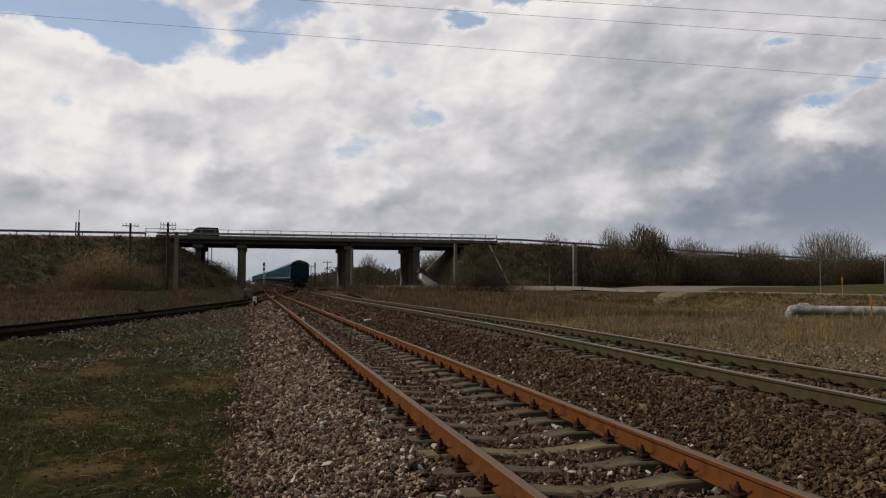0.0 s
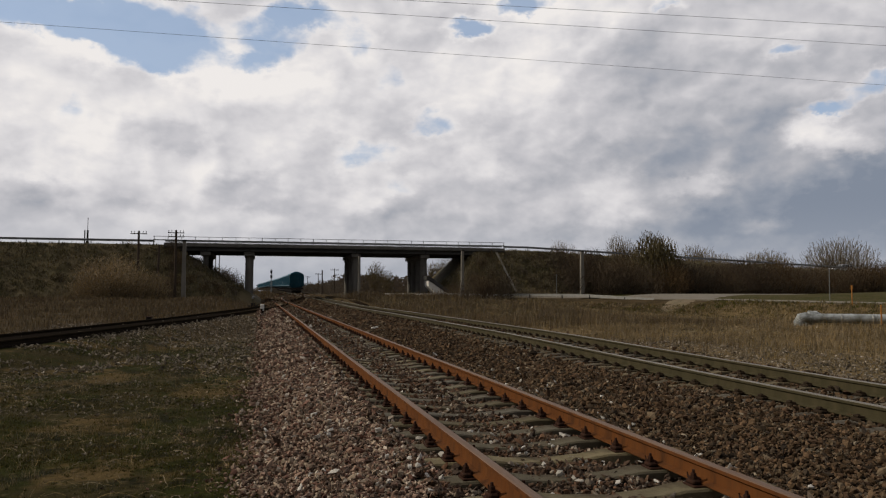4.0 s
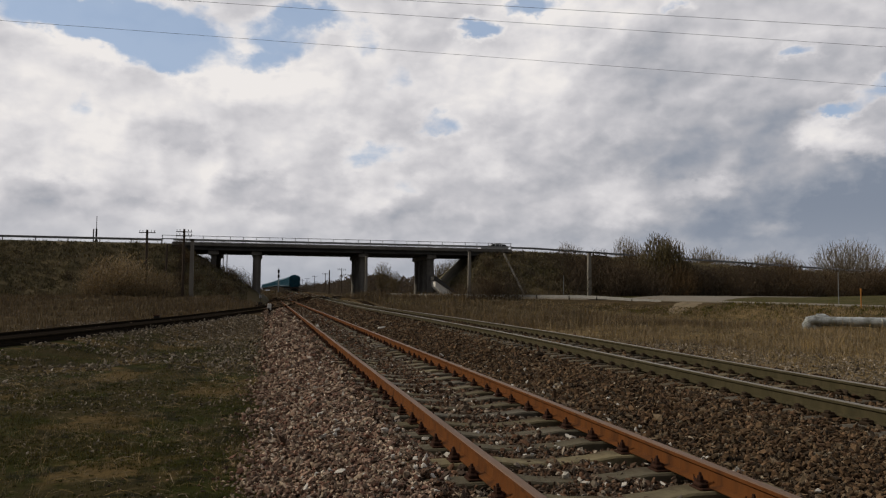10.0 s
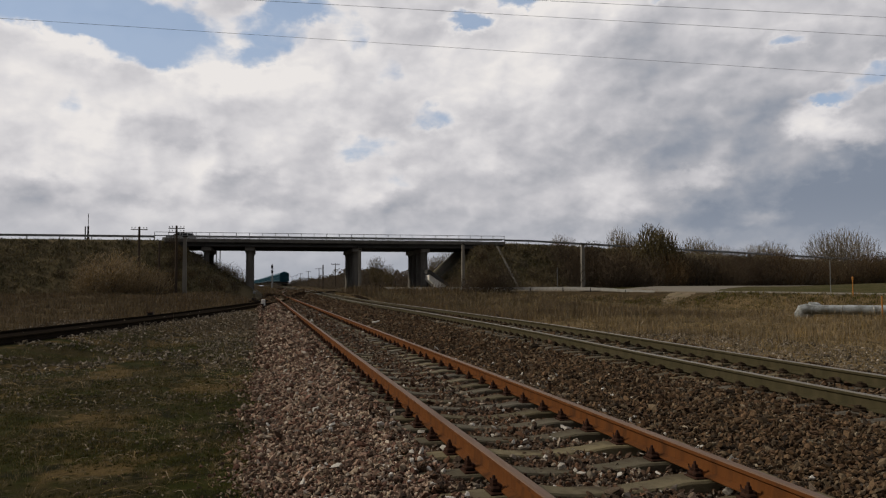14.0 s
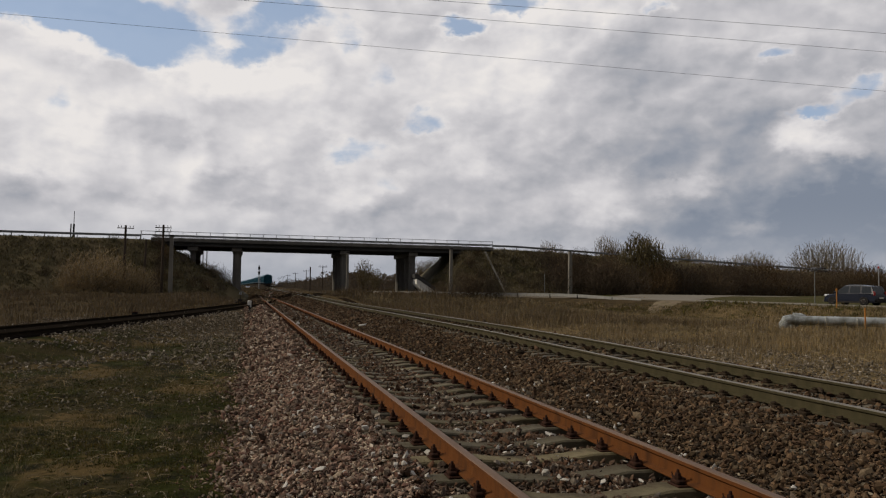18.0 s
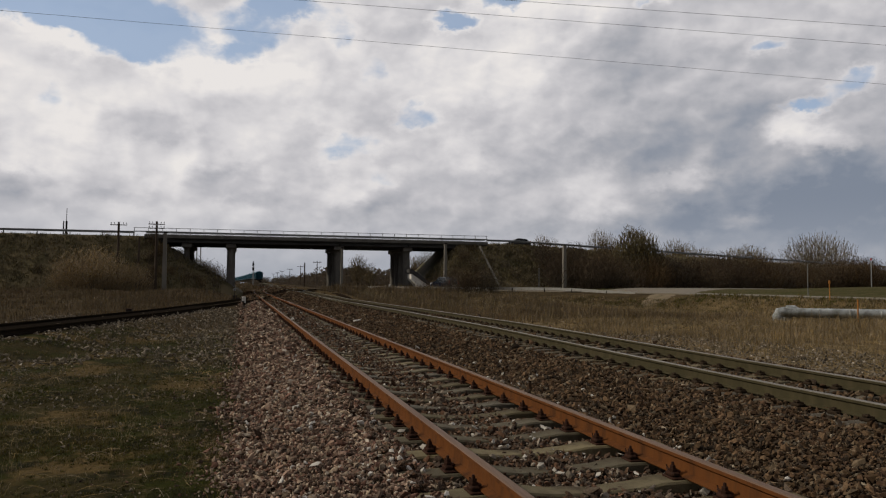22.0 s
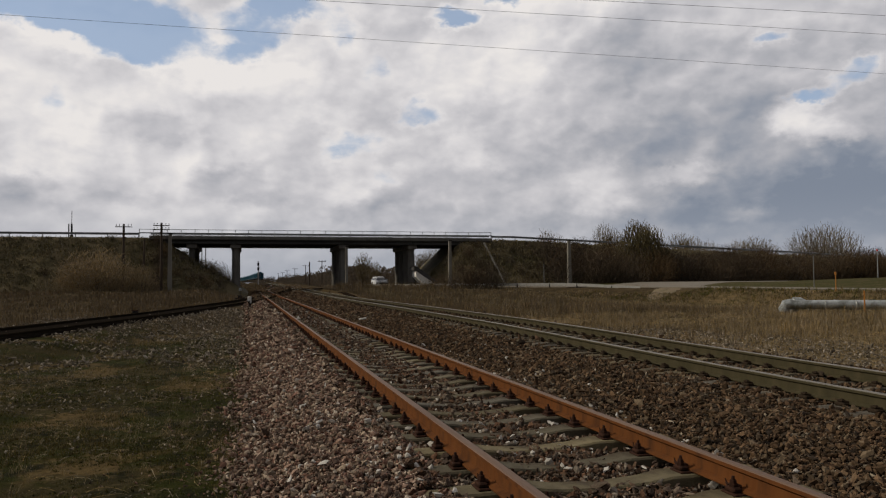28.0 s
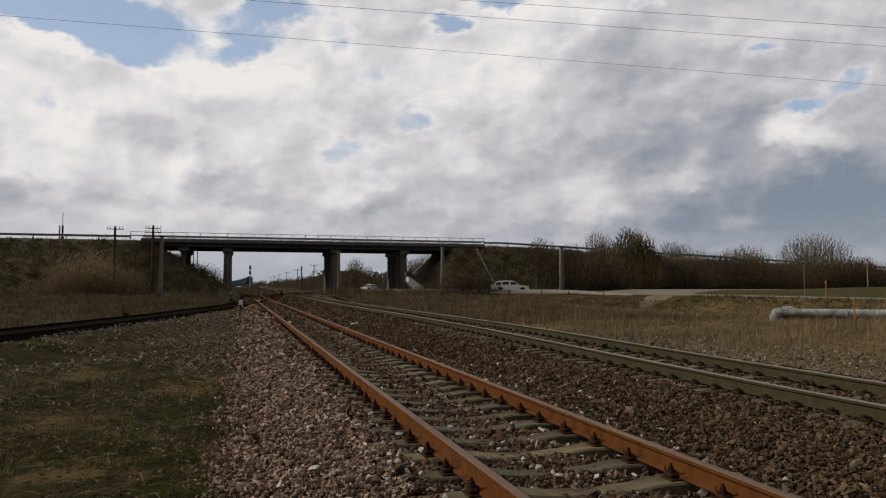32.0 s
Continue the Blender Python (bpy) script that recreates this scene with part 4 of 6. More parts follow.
def scatter_stones(name, mat, label, patches, height, seed, skip=None):
    """Loose stones as one mesh. patches: x0, x1, y0, y1, number, size."""
    rnd = np.random.default_rng(seed)
    V, F, k = [], [], 0
    for x0, x1, y0, y1, count, size in patches:
        shapes, f = rock_shapes(rnd, 32, y0 > 8)
        for _ in range(count):
            x, y = rnd.uniform(x0, x1), rnd.uniform(y0, y1)
            if skip and skip(x, y):
                continue
            s = size * rnd.lognormal(0, 0.28)
            a, b = rnd.uniform(0, 6.28), rnd.uniform(0, 6.28)
            ca, sa, cb, sb = math.cos(a), math.sin(a), math.cos(b), math.sin(b)
            c = rnd.normal(0, 0.55)
            cc, sc = math.cos(c), math.sin(c)
            m = np.array(((ca, -sa, 0), (sa, ca, 0), (0, 0, 1))) @ np.array(((cc, 0, sc), (0, 1, 0), (-sc, 0, cc))) @ np.array(((1, 0, 0), (0, cb, -sb), (0, sb, cb)))
            V.append(shapes[rnd.integers(len(shapes))] @ m.T * s + (x, y, height(x, y) + s * rnd.uniform(-0.50, 0.90)))
            F.append(f + k)
            k += len(shapes[0])
    tagged(new(name, arrays_mesh(name, np.concatenate(V), np.concatenate(F), mat)), label, "stones", kind="stuff")


def bed_z(x, y):
    side = abs(x - 2.505)
    return rise(y) * (1 - step(x, 4.6, 6.2)) - 0.030 * step(side, 0.40, 0.55) * (1 - step(side, 0.75, 0.95)) + 0.03 * (1 - step(x, 0.1, 0.7)) + 0.048 * step(1.5 - abs(x - 2.505), 0, 0.3) + 0.085 * step(x, 0.1, 0.7) * (1 - step(x, 1.28, 1.50)) + max(0.0, main_z(y) - 0.12) * step(x, 4.6, 6.2) + -0.285 - 0.34 * step(-x, -1.0, 0.6) - 0.36 * step(x, 9.9, 11.8) + 0.06 * math.exp(-((x - 5.3) / 0.8) ** 2) + 0.145 * step(x, 5.6, 6.6) * (1 - step(x, 9.6, 10.8)) * (0.45 + 0.75 * step(y, 8, 40))


def shoulder_z(x, y):
    """The stones at the bed's edge lie on the turf."""
    return max(bed_z(x, y), ground_z(x, y) + 0.004) if x < 0.4 else bed_z(x, y)


def grass(name, mat, label, patches, height, seed, lean=0.35, width=0.006, skip=None, clump=0.0, wind=0.0):
    """Blades as one mesh. patches: x0, x1, y0, y1, tufts, blades in a tuft, length."""
    rnd = np.random.default_rng(seed)
    V = []
    for x0, x1, y0, y1, tufts, blades, length in patches:
        for _ in range(tufts):
            cx, cy = rnd.uniform(x0, x1), rnd.uniform(y0, y1)
            if skip and skip(cx, cy):
                continue
            lush = 0.0
            if clump:
                lush = noise.noise((cx * clump, cy * clump, seed)) + 0.6 * noise.noise((cx * clump * 3.1, cy * clump * 3.1, seed + 9))
                if lush < -0.15 + 0.22 * rnd.normal():
                    continue
            cz = height(cx, cy)
            dist = max(1.0, math.hypot(cx, cy) / 12)
            tall = length * math.exp(0.30 * rnd.normal()) * (1 + 0.7 * max(lush, -0.5))
            hang = rnd.normal(0, wind, 2)
            for _ in range(blades):
                x, y = cx + rnd.normal(0, length * 0.8), cy + rnd.normal(0, length * 0.8)
                h = tall * rnd.uniform(0.35, 1.2)
                a = rnd.uniform(0, 6.28)
                k = rnd.uniform(0.1, lean * 2) * h
                w = width * dist * rnd.uniform(0.6, 1.4)
                sx, sy = -math.sin(a) * w, math.cos(a) * w
                tx, ty = math.cos(a) * k + hang[0] * h, math.sin(a) * k + hang[1] * h
                mx, my = x + tx * 0.4, y + ty * 0.4
                V.append(((x - sx, y - sy, cz - 0.02), (x + sx, y + sy, cz - 0.02), (mx - sx * 0.8, my - sy * 0.8, cz + h * 0.6), (mx + sx * 0.8, my + sy * 0.8, cz + h * 0.6),
                          (x + tx - sx * 0.2, y + ty - sy * 0.2, cz + h), (x + tx + sx * 0.2, y + ty + sy * 0.2, cz + h)))
    V = np.array(V).reshape(-1, 3)
    n = np.arange(0, len(V), 6)[:, None]
    F = np.concatenate((n + (0, 1, 3, 2), n + (2, 3, 5, 4)))
    tagged(new(name, arrays_mesh(name, V, F, mat)), label, "grass", kind="stuff")


def straws(name, mat, label, patches, height, seed, width=0.0016):
    """Long dead stalks that lie bent over the ground. patches: x0, x1, y0, y1, number, length."""
    rnd = np.random.default_rng(seed)
    V, F, k = [], [], 0
    for x0, x1, y0, y1, count, length in patches:
        for _ in range(count):
            x, y = rnd.uniform(x0, x1), rnd.uniform(y0, y1)
            if noise.noise((x * 0.8, y * 0.8, seed)) < 0.3 * rnd.normal() - 0.05:
                continue
            a, n, h = rnd.uniform(0, 6.28), 4, length * math.exp(0.35 * rnd.normal())
            w = width * max(1.0, math.hypot(x, y) / 9) * rnd.uniform(0.6, 1.3)
            arch = rnd.uniform(0.04, 0.30) * h
            for i in range(n + 1):
                u = i / n
                z = max(height(x, y), -0.7) + 0.008 + arch * math.sin(u * 2.6)
                V += [(x - math.sin(a) * w, y + math.cos(a) * w, z), (x + math.sin(a) * w, y - math.cos(a) * w, z + w)]
                x, y, a = x + math.cos(a) * h / n, y + math.sin(a) * h / n, a + rnd.normal(0, 0.25)
                if i < n:
                    F.append((k + 2 * i, k + 2 * i + 1, k + 2 * i + 3, k + 2 * i + 2))
            k += 2 * n + 2
    tagged(new(name, arrays_mesh(name, np.array(V), np.array(F), mat)), label, "grass", kind="stuff")


# ---------------------------------------------------------------- bare trees and shrubs
def bare_plant(name, label, category, group, seed, width, foot, stems, tips, twig, least, gnarl=0.16, hollow=0.45, straight=0.3):
    """A bare tree or shrub one metre high: limbs that reach for points spread through its crown, thicker where more of them meet.
    width: the crown's; foot: the height at which the crown begins; hollow: low for tips near the outside; straight: how far limbs keep to rays from the foot."""
    rnd = np.random.default_rng(seed)
    mid, rz = (1 + foot) / 2, (1 - foot) / 2
    d = rnd.normal(0, 1, (tips, 3))
    d /= np.linalg.norm(d, axis=1)[:, None]
    r = rnd.uniform(0, 1, tips) ** hollow
    aims = d * r[:, None] * (width / 2, width / 2, rz) * (1 + 0.10 * rnd.normal(0, 1, tips))[:, None] + (0, 0, mid)
    aims = aims[aims[:, 2] > foot * 0.8 + 0.04]
    P, parent = np.zeros((tips * 3 + stems * 6 + 8, 3)), [-1]
    P[0, 2] = -0.06

    def limb(k, aim, n, bow):
        a = P[k].copy()
        for i in range(1, n + 1):
            u = i / n
            q = a + (aim - a) * u + rnd.normal(0, gnarl, 3) * np.linalg.norm(aim - a) * 0.35 * (u < 1)
            q[2] -= bow * math.sin(u * 3.1416) * np.linalg.norm(aim - a)
            P[len(parent)] = q
            parent.append(k)
            k = len(parent) - 1
        return k

    for i in range(stems):
        a = 2.4 * i + rnd.uniform(-0.5, 0.5)
        out = 0.03 if stems == 1 else rnd.uniform(0.1, 0.62)
        limb(0, np.array((math.cos(a) * out * width / 2, math.sin(a) * out * width / 2, max(foot, 0.30) + rnd.uniform(0.0, 0.30) * (1 - out))), 5, -0.05)
    base = len(parent)
    order = np.argsort(np.linalg.norm(aims - (0, 0, foot), axis=1))
    for j in order:
        aim = aims[j]
        Q = P[1:len(parent)]
        ray = (aim - P[0]) / np.linalg.norm(aim - P[0])
        off = Q - P[0]
        aside = np.sqrt(((off - (off @ ray)[:, None] * ray) ** 2).sum(1))
        gap = np.sqrt(((Q - aim) ** 2).sum(1)) + straight * aside + 1.2 * np.maximum(0, Q[:, 2] - aim[2] + 0.05)
        limb(int(np.argmin(gap)) + 1, aim, 3, 0.03)
    P = P[:len(parent)]
    R = np.zeros(len(P))
    for k in range(len(P) - 1, 0, -1):
        R[k] = max(R[k] ** (1 / 2.3), least)
        R[parent[k]] += R[k] ** 2.3
    thing_ = thing(name, label, category, group)
    for nm, mat, pick in (("trunk", "bark", lambda k: k < base), ("crown", twig, lambda k: k >= base)):
        ks = np.array([k for k in range(1, len(P)) if pick(k)])
        a, b = P[[parent[k] for k in ks]], P[ks]
        axis = b - a
        axis /= np.linalg.norm(axis, axis=1)[:, None] + 1e-9
        u = np.cross(axis, (0.31, 0.27, 0.91))
        u /= np.linalg.norm(u, axis=1)[:, None]
        w = np.cross(axis, u)
        r1 = R[ks]
        r0 = np.minimum(np.array([R[parent[k]] if parent[k] else r for k, r in zip(ks, r1)]), r1 * 1.35)
        ring = []
        for end, rr in ((a, r0), (b, r1)):
            for i in range(3):
                t = 2.0944 * i
                ring.append(end + rr[:, None] * (math.cos(t) * u + math.sin(t) * w))
        V = np.stack(ring, 1).reshape(-1, 3)
        n = np.arange(len(ks))[:, None] * 6
        F = np.concatenate([n + np.array((i, (i + 1) % 3, 3 + (i + 1) % 3, 3 + i)) for i in range(3)])
        part(nm, arrays_mesh(nm, V, F, M[mat]), None, thing_)
    return thing_


def far_trees(name, label, line, seed, heights, count, depth=4.0, climb=False):
    """A far belt of bare woodland: many thin upright clumps."""
    rnd = np.random.default_rng(seed)
    V, F, k = [], [], 0
    for _ in range(count):
        u = rnd.uniform(0, len(line) - 1.001)
        i = int(u)
        x, y = (np.array(line[i]) * (1 - u + i) + np.array(line[i + 1]) * (u - i)) + rnd.normal(0, depth, 2)
        h = rnd.uniform(*heights) * (0.75 + 0.5 * noise.noise((x * 0.04, y * 0.04, seed)))
        for _ in range(48):
            a, k_ = rnd.uniform(0, 6.28), rnd.uniform(-1, 1)
            r = 0.34 * h * math.sqrt(1 - k_ * k_) * rnd.uniform(0.4, 1.0)
            s = h * rnd.uniform(0.014, 0.045)
            c = np.array((x + math.cos(a) * r, y + math.sin(a) * r, h * (0.50 + 0.48 * k_) + (rise(y) if climb else 0.0)))
            up = s * rnd.uniform(0.7, 1.7)
            V += [c + (-s * 0.6, 0, -up), c + (s * 0.5, s * 0.3, -up * 0.8), c + (rnd.normal(0, s), -s * 0.2, up), c + (rnd.normal(0, s) - s * 0.4, s * 0.4, up * 0.6)]
            F += [(k, k + 1, k + 2), (k, k + 2, k + 3), (k + 1, k + 3, k + 2), (k, k + 3, k + 1)]
            k += 4
    tagged(new(name, arrays_mesh(name, np.array(V), np.array(F), M["far_wood"])), label, "woods", kind="stuff")


# ---------------------------------------------------------------- poles and small lineside things
def wooden_pole(label, at, height, arms=1, radius=0.12, group="telegraph poles"):
    t = thing("telegraph_pole", label, "utility pole", group, at=pose(*at))
    part("pole", Geo().tube([(0, 0, -0.4), (0, 0, height * 0.5), (0, 0, height)], [radius, radius * 0.85, radius * 0.65], 10), M["wood"], t)
    for k in range(arms):
        z = height - 0.35 - 0.5 * k
        arm = part("crossarm", Geo().box(-0.95, -0.05, z - 0.05, 0.95, 0.05, z + 0.05, 0.01), M["wood"], t)
        ins = Geo().tube([(0, 0, 0), (0, 0, 0.12), (0, 0, 0.14), (0, 0, 0.26)], [0.02, 0.02, 0.055, 0.035], 7).mesh("insulator", M["black"])
        for x in (-0.85, -0.5, 0.5, 0.85):
            part("insulator", ins, None, arm, at=pose(x, 0, z + 0.05))
    return t


def concrete_pole(label, at, height, width=0.30):
    t = thing("concrete_pole", label, "utility pole", "concrete poles", at=pose(*at))
    w = width / 2
    rings = [[(-w * k, -w * k, z), (w * k, -w * k, z), (w * k, w * k, z), (-w * k, w * k, z)] for z, k in ((-0.5, 1.1), (height * 0.5, 0.95), (height, 0.8))]
    part("shaft", Geo().loft(rings), M["pole_concrete"], t)
    part("cap", Geo().box(-w * 1.2, -w * 1.2, height, w * 1.2, w * 1.2, height + 0.14, 0.03), M["black"], t)
    return t


def thin_post(name, label, at, height, radius, mat, cap=None, category="post"):
    t = thing(name, label, category, at=pose(*at))
    part("shaft", Geo().tube([(0, 0, -0.3), (0, 0, height)], radius, 8), M[mat], t)
    if cap:
        part("cap", Geo().tube([(0, 0, height - 0.12), (0, 0, height + 0.10), (0, 0, height + 0.13)], [radius * 1.8, radius * 1.8, radius], 8), M[cap], t)
    return t


def radio_mast(at, height):
    t = thing("radio_mast", "slender dark steel mast on a tripod beyond the embankment", "mast", at=pose(*at))
    part("mast_pole", Geo().tube([(0, 0, 0), (0, 0, height)], [0.22, 0.16], 6), M["black"], t)
    for k in range(3):
        a = k * 2.094 + 0.4
        part("leg", Geo().tube([(math.cos(a) * 1.9, math.sin(a) * 1.9, -1), (math.cos(a) * 0.12, math.sin(a) * 0.12, height * 0.84)], 0.13, 5), M["black"], t)
    part("antenna", Geo().tube([(0, 0, height), (0, 0, height + 2.4)], 0.06, 5), M["black"], t)


def rail_signal(at, height):
    t = thing("railway_signal", "tall railway signal mast with dark signal heads", "railway signal", at=pose(*at))
    part("mast_pole", Geo().tube([(0, 0, -0.5), (0, 0, height)], 0.14, 8), M["steel"], t)
    for z in (height - 0.9, height - 2.4):
        h = part("signal_head", Geo().box(-0.30, -0.15, z - 0.5, 0.30, 0.15, z + 0.5, 0.08), M["black"], t)
        for k in (-0.3, 0.3):
            part("lens_hood", Geo().tube([(0, -0.15, z + k), (0, -0.36, z + k)], [0.12, 0.14], 10), M["black"], h)
    part("ladder", Geo().box(0.2, 0.1, 0, 0.24, 0.14, height - 1).box(0.5, 0.1, 0, 0.54, 0.14, height - 1), M["steel"], t)


def build_pipeline():
    """Clad heating pipes on low supports that rise from the ground at an elbow."""
    t = thing("heating_pipeline", "silver sheet-clad heating pipeline with dented worn cladding", "pipeline")
    a, b = Vector((31.45, 37.13, -0.20)), Vector((52, 22.0, -0.20))
    d = (b - a).normalized()
    s = Vector((d.y, -d.x, 0))
    n = 16
    for side, r, late in ((0.0, 0.27, 0.0), (-0.72, 0.27, 0.55)):
        for k in range(n):
            p, q = a + (b - a) * (k / n), a + (b - a) * ((k + 0.985) / n)
            off = s * side + d * late
            g = Geo().tube([p + off, p + off + d * 0.06, p + off + d * 0.07, q + off - d * 0.02, q + off], [r + 0.02, r + 0.02, r, r, r + 0.012], 18)
            part("cladding_sheet", g, M["pipe"], t, smooth=False)
        el = [a + s * side + d * (late - u) + Vector((0, 0, h if side == 0 else h + 0.3 * u)) for u, h in ((0, 0), (0.28, 0.05), (0.50, 0.0), (0.62, -0.22), (0.66, -0.85))]
        part("elbow", Geo().tube(el, [r, r + 0.03, r + 0.05, r + 0.04, r + 0.02], 16), M["pipe"], t)
    for k in range(5):
        p = a + (b - a) * ((k + 0.5) / 5) - s * 0.36
        part("support", Geo().box(p.x - 0.3, p.y - 0.3, -1.2, p.x + 0.3, p.y + 0.3, -0.40, 0.05), M["concrete"], t)


def overhead_lines():
    t = thing("overhead_line", "three dark sagging power line conductors across the sky", "power line")
    for off in WIRES:
        a, b = Vector(off[:3]), Vector(off[3:6])
        pts = []
        for k in range(41):
            u = k / 40
            p = a + (b - a) * u
            p.z -= off[6] * 4 * u * (1 - u)
            pts.append(p)
        part("conductor", Geo().tube(pts, 0.0085, 5), M["wire"], t)


def switch_stand(at):
    t = thing("switch_stand", "low dark switch stand with a white target", "switch stand", at=pose(*at))
    part("base", Geo().box(-0.5, -0.16, -0.3, 0.5, 0.16, 0.06, 0.02), M["black"], t)
    part("motor_box", Geo().box(-0.22, -0.25, 0.06, 0.22, 0.25, 0.32, 0.04), M["black"], t)
    part("stem", Geo().tube([(0, 0, 0.3), (0, 0, 0.95)], 0.03, 6), M["black"], t)
    part("target", Geo().box(-0.11, -0.02, 0.74, 0.11, 0.02, 0.98, 0.01), M["steel"], t)
    part("lever", Geo().tube([(0.3, 0, 0.05), (0.75, 0, 0.28)], 0.03, 6), M["black"], t)


def fouling_post(at):
    t = thing("fouling_post", "short white painted fouling point post with a dark foot", "marker post", at=pose(*at))
    part("post", Geo().box(-0.14, -0.14, 0.14, 0.14, 0.14, 0.64, 0.03), M["white"], t)
    part("foot", Geo().box(-0.145, -0.145, -0.3, 0.145, 0.145, 0.14), M["black"], t)


def slab(name, label, a, b, half, thick, mat, category="slab"):
    """A long slab that lies on a slope between two points."""
    a, b = Vector(a), Vector(b)
    d = (b - a).normalized()
    s = d.cross(Vector((0, 0, 1))).normalized() * half
    n = s.cross(d).normalized() * thick
    t = thing(name, label, category)
    g = Geo().loft([[p - s, p + s, p + s + n, p + s * 0.55 + n, p + s * 0.5 + n * 0.5, p - s * 0.5 + n * 0.5, p - s * 0.55 + n, p - s + n] for p in (a, (a + b) / 2, b)])
    part("trough", g, M[mat], t)
    return t


# ---------------------------------------------------------------- vehicles
def wheel(parent, x, y, r, w):
    side = 1 if y > 0 else -1
    tyre = Geo()
    n = 20
    prof = ((r * 0.62, -w / 2), (r * 0.93, -w / 2), (r, -w / 2 + 0.03), (r, w / 2 - 0.03), (r * 0.93, w / 2), (r * 0.62, w / 2))
    rings = [[(rr * math.cos(2 * math.pi * k / n), yy, rr * math.sin(2 * math.pi * k / n)) for k in range(n)] for rr, yy in prof]
    tyre.loft(rings, caps=False)
    rim = Geo()
    rim.loft([[(rr * math.cos(2 * math.pi * k / n), yy * side, rr * math.sin(2 * math.pi * k / n)) for k in range(n)] for rr, yy in ((r * 0.64, -w * 0.3), (r * 0.64, w * 0.42), (r * 0.56, w * 0.45), (r * 0.5, w * 0.30), (r * 0.16, w * 0.36), (0.01, w * 0.40))], caps=False)
    ob = new("wheel")
    ob.parent, ob.matrix_basis = parent, pose(x, y, r)
    part("tyre", tyre, M["rubber"], ob)
    part("rim", rim, M["rim"], ob)


def car(name, label, category, paint, length, width, height, outline, roof, windows, wheels, r=0.31, rack=False):
    """A road vehicle that faces +x on the ground. outline: the body's side view below the windows as (x, z) shares of
    length and height; roof: the same for the cabin; windows: spans of the side windows as (x0, x1 foot, x0, x1 top)."""
    t = thing(name, label, category)
    L, W, H = length, width / 2, height
    zbelt = max(z for _, z in outline)

    def lens(pts, w_low, w_high, zlo, zhi):
        top = [(x * L, z * H) for x, z in pts]
        g = Geo()
        cols = []
        for s in (-1, -0.94, -0.6, 0, 0.6, 0.94, 1):
            cols.append(s)
        rings = []
        for x, z in top:
            ring = []
            for s in cols:
                f = 1 - 0.035 * (abs(s) > 0.97)
                k = (z - zlo) / max(zhi - zlo, 0.01)
                wid = w_low + (w_high - w_low) * min(max(k, 0), 1)
                ring.append((x, s * wid, z * (1.0 if abs(s) < 0.97 else f)))
            rings.append(ring)
        return rings

    def hull(pts, z0, w_low, w_high, name_, mat):
        """A closed body: the outline on top, drawn in slightly towards its edges, over a floor at z0."""
        zhi = max(z for _, z in pts) * H
        rings = lens(pts, w_low, w_high, z0, zhi)
        xs = [p[0][0] for p in rings]
        taper = []
        for i, ring in enumerate(rings):
            e = min(xs[i] - min(xs), max(xs) - xs[i])
            k = 1 - 0.12 * (1 - step(e, 0, 0.09 * L))
            full = [(x, y * k, z) for x, y, z in ring]
            low = [(x, y * k, z0 + 0.10) for x, y, z in (ring[-1], ring[0])]
            low = [(low[0][0], low[0][1] * 1.02, min(z0 + 0.12, ring[-1][2])), (low[0][0], low[0][1] * 0.94, z0), (low[1][0], low[1][1] * 0.94, z0), (low[1][0], low[1][1] * 1.02, min(z0 + 0.12, ring[0][2]))]
            taper.append(full + low)
        return part(name_, Geo().loft(taper), mat, t, smooth=False)

    z0 = 0.20
    hull(outline, z0, W, W * 0.97, "body", M[paint])
    # the cabin, with its glass let in
    rp = [(x * L, z * H) for x, z in roof]
    lo_w, hi_w = W * 0.95, W * 0.74
    base = zbelt * H - 0.02

    def wid(z):
        return lo_w + (hi_w - lo_w) * min(max((z - base) / (H - base), 0), 1)

    rings = []
    for x, z in rp:
        w = wid(z)
        rings.append([(x, -wid(base), min(base, z)), (x, -w, z - 0.03), (x, -w * 0.9, z), (x, 0, z + 0.02), (x, w * 0.9, z), (x, w, z - 0.03), (x, wid(base), min(base, z))])
    part("cabin", Geo().loft(rings), M[paint], t)
    for a0, a1, b0, b1, zt in windows:
        for s in (-1, 1):
            zz0, zz1 = base + 0.04, zt * H
            q = [(a0 * L, s * (wid(zz0) + 0.006), zz0), (a1 * L, s * (wid(zz0) + 0.006), zz0), (b1 * L, s * (wid(zz1) + 0.006), zz1), (b0 * L, s * (wid(zz1) + 0.006), zz1)]
            qi = [(x, y - s * 0.05, z) for x, y, z in q]
            part("side_window", Geo().loft([q, qi]), M["glass"], t)
    for (xa, za), (xb, zb), nm in ((rp[0], rp[1], "rear_window"), (rp[-1], rp[-2], "windscreen")):
        d = Vector((zb - za, 0, -(xb - xa))).normalized() * 0.012
        if d.x * (xa - rp[len(rp) // 2][0]) < 0:
            d = -d
        pa, pb = Vector((xa, 0, max(za, base))), Vector((xb, 0, zb))
        p0, p1 = pa + (pb - pa) * 0.12 + d, pa + (pb - pa) * 0.9 + d
        q = [(p0.x, -wid(p0.z) * 0.9, p0.z), (p0.x, wid(p0.z) * 0.9, p0.z), (p1.x, wid(p1.z) * 0.86, p1.z), (p1.x, -wid(p1.z) * 0.86, p1.z)]
        qi = [(x - d.x * 3, y, z - d.z * 3) for x, y, z in q]
        part(nm, Geo().loft([q, qi]), M["glass"], t)
    xf, xr = max(x for x, _ in outline) * L, min(x for x, _ in outline) * L
    zf = 0.42 * H if height < 1.8 else 0.36 * H
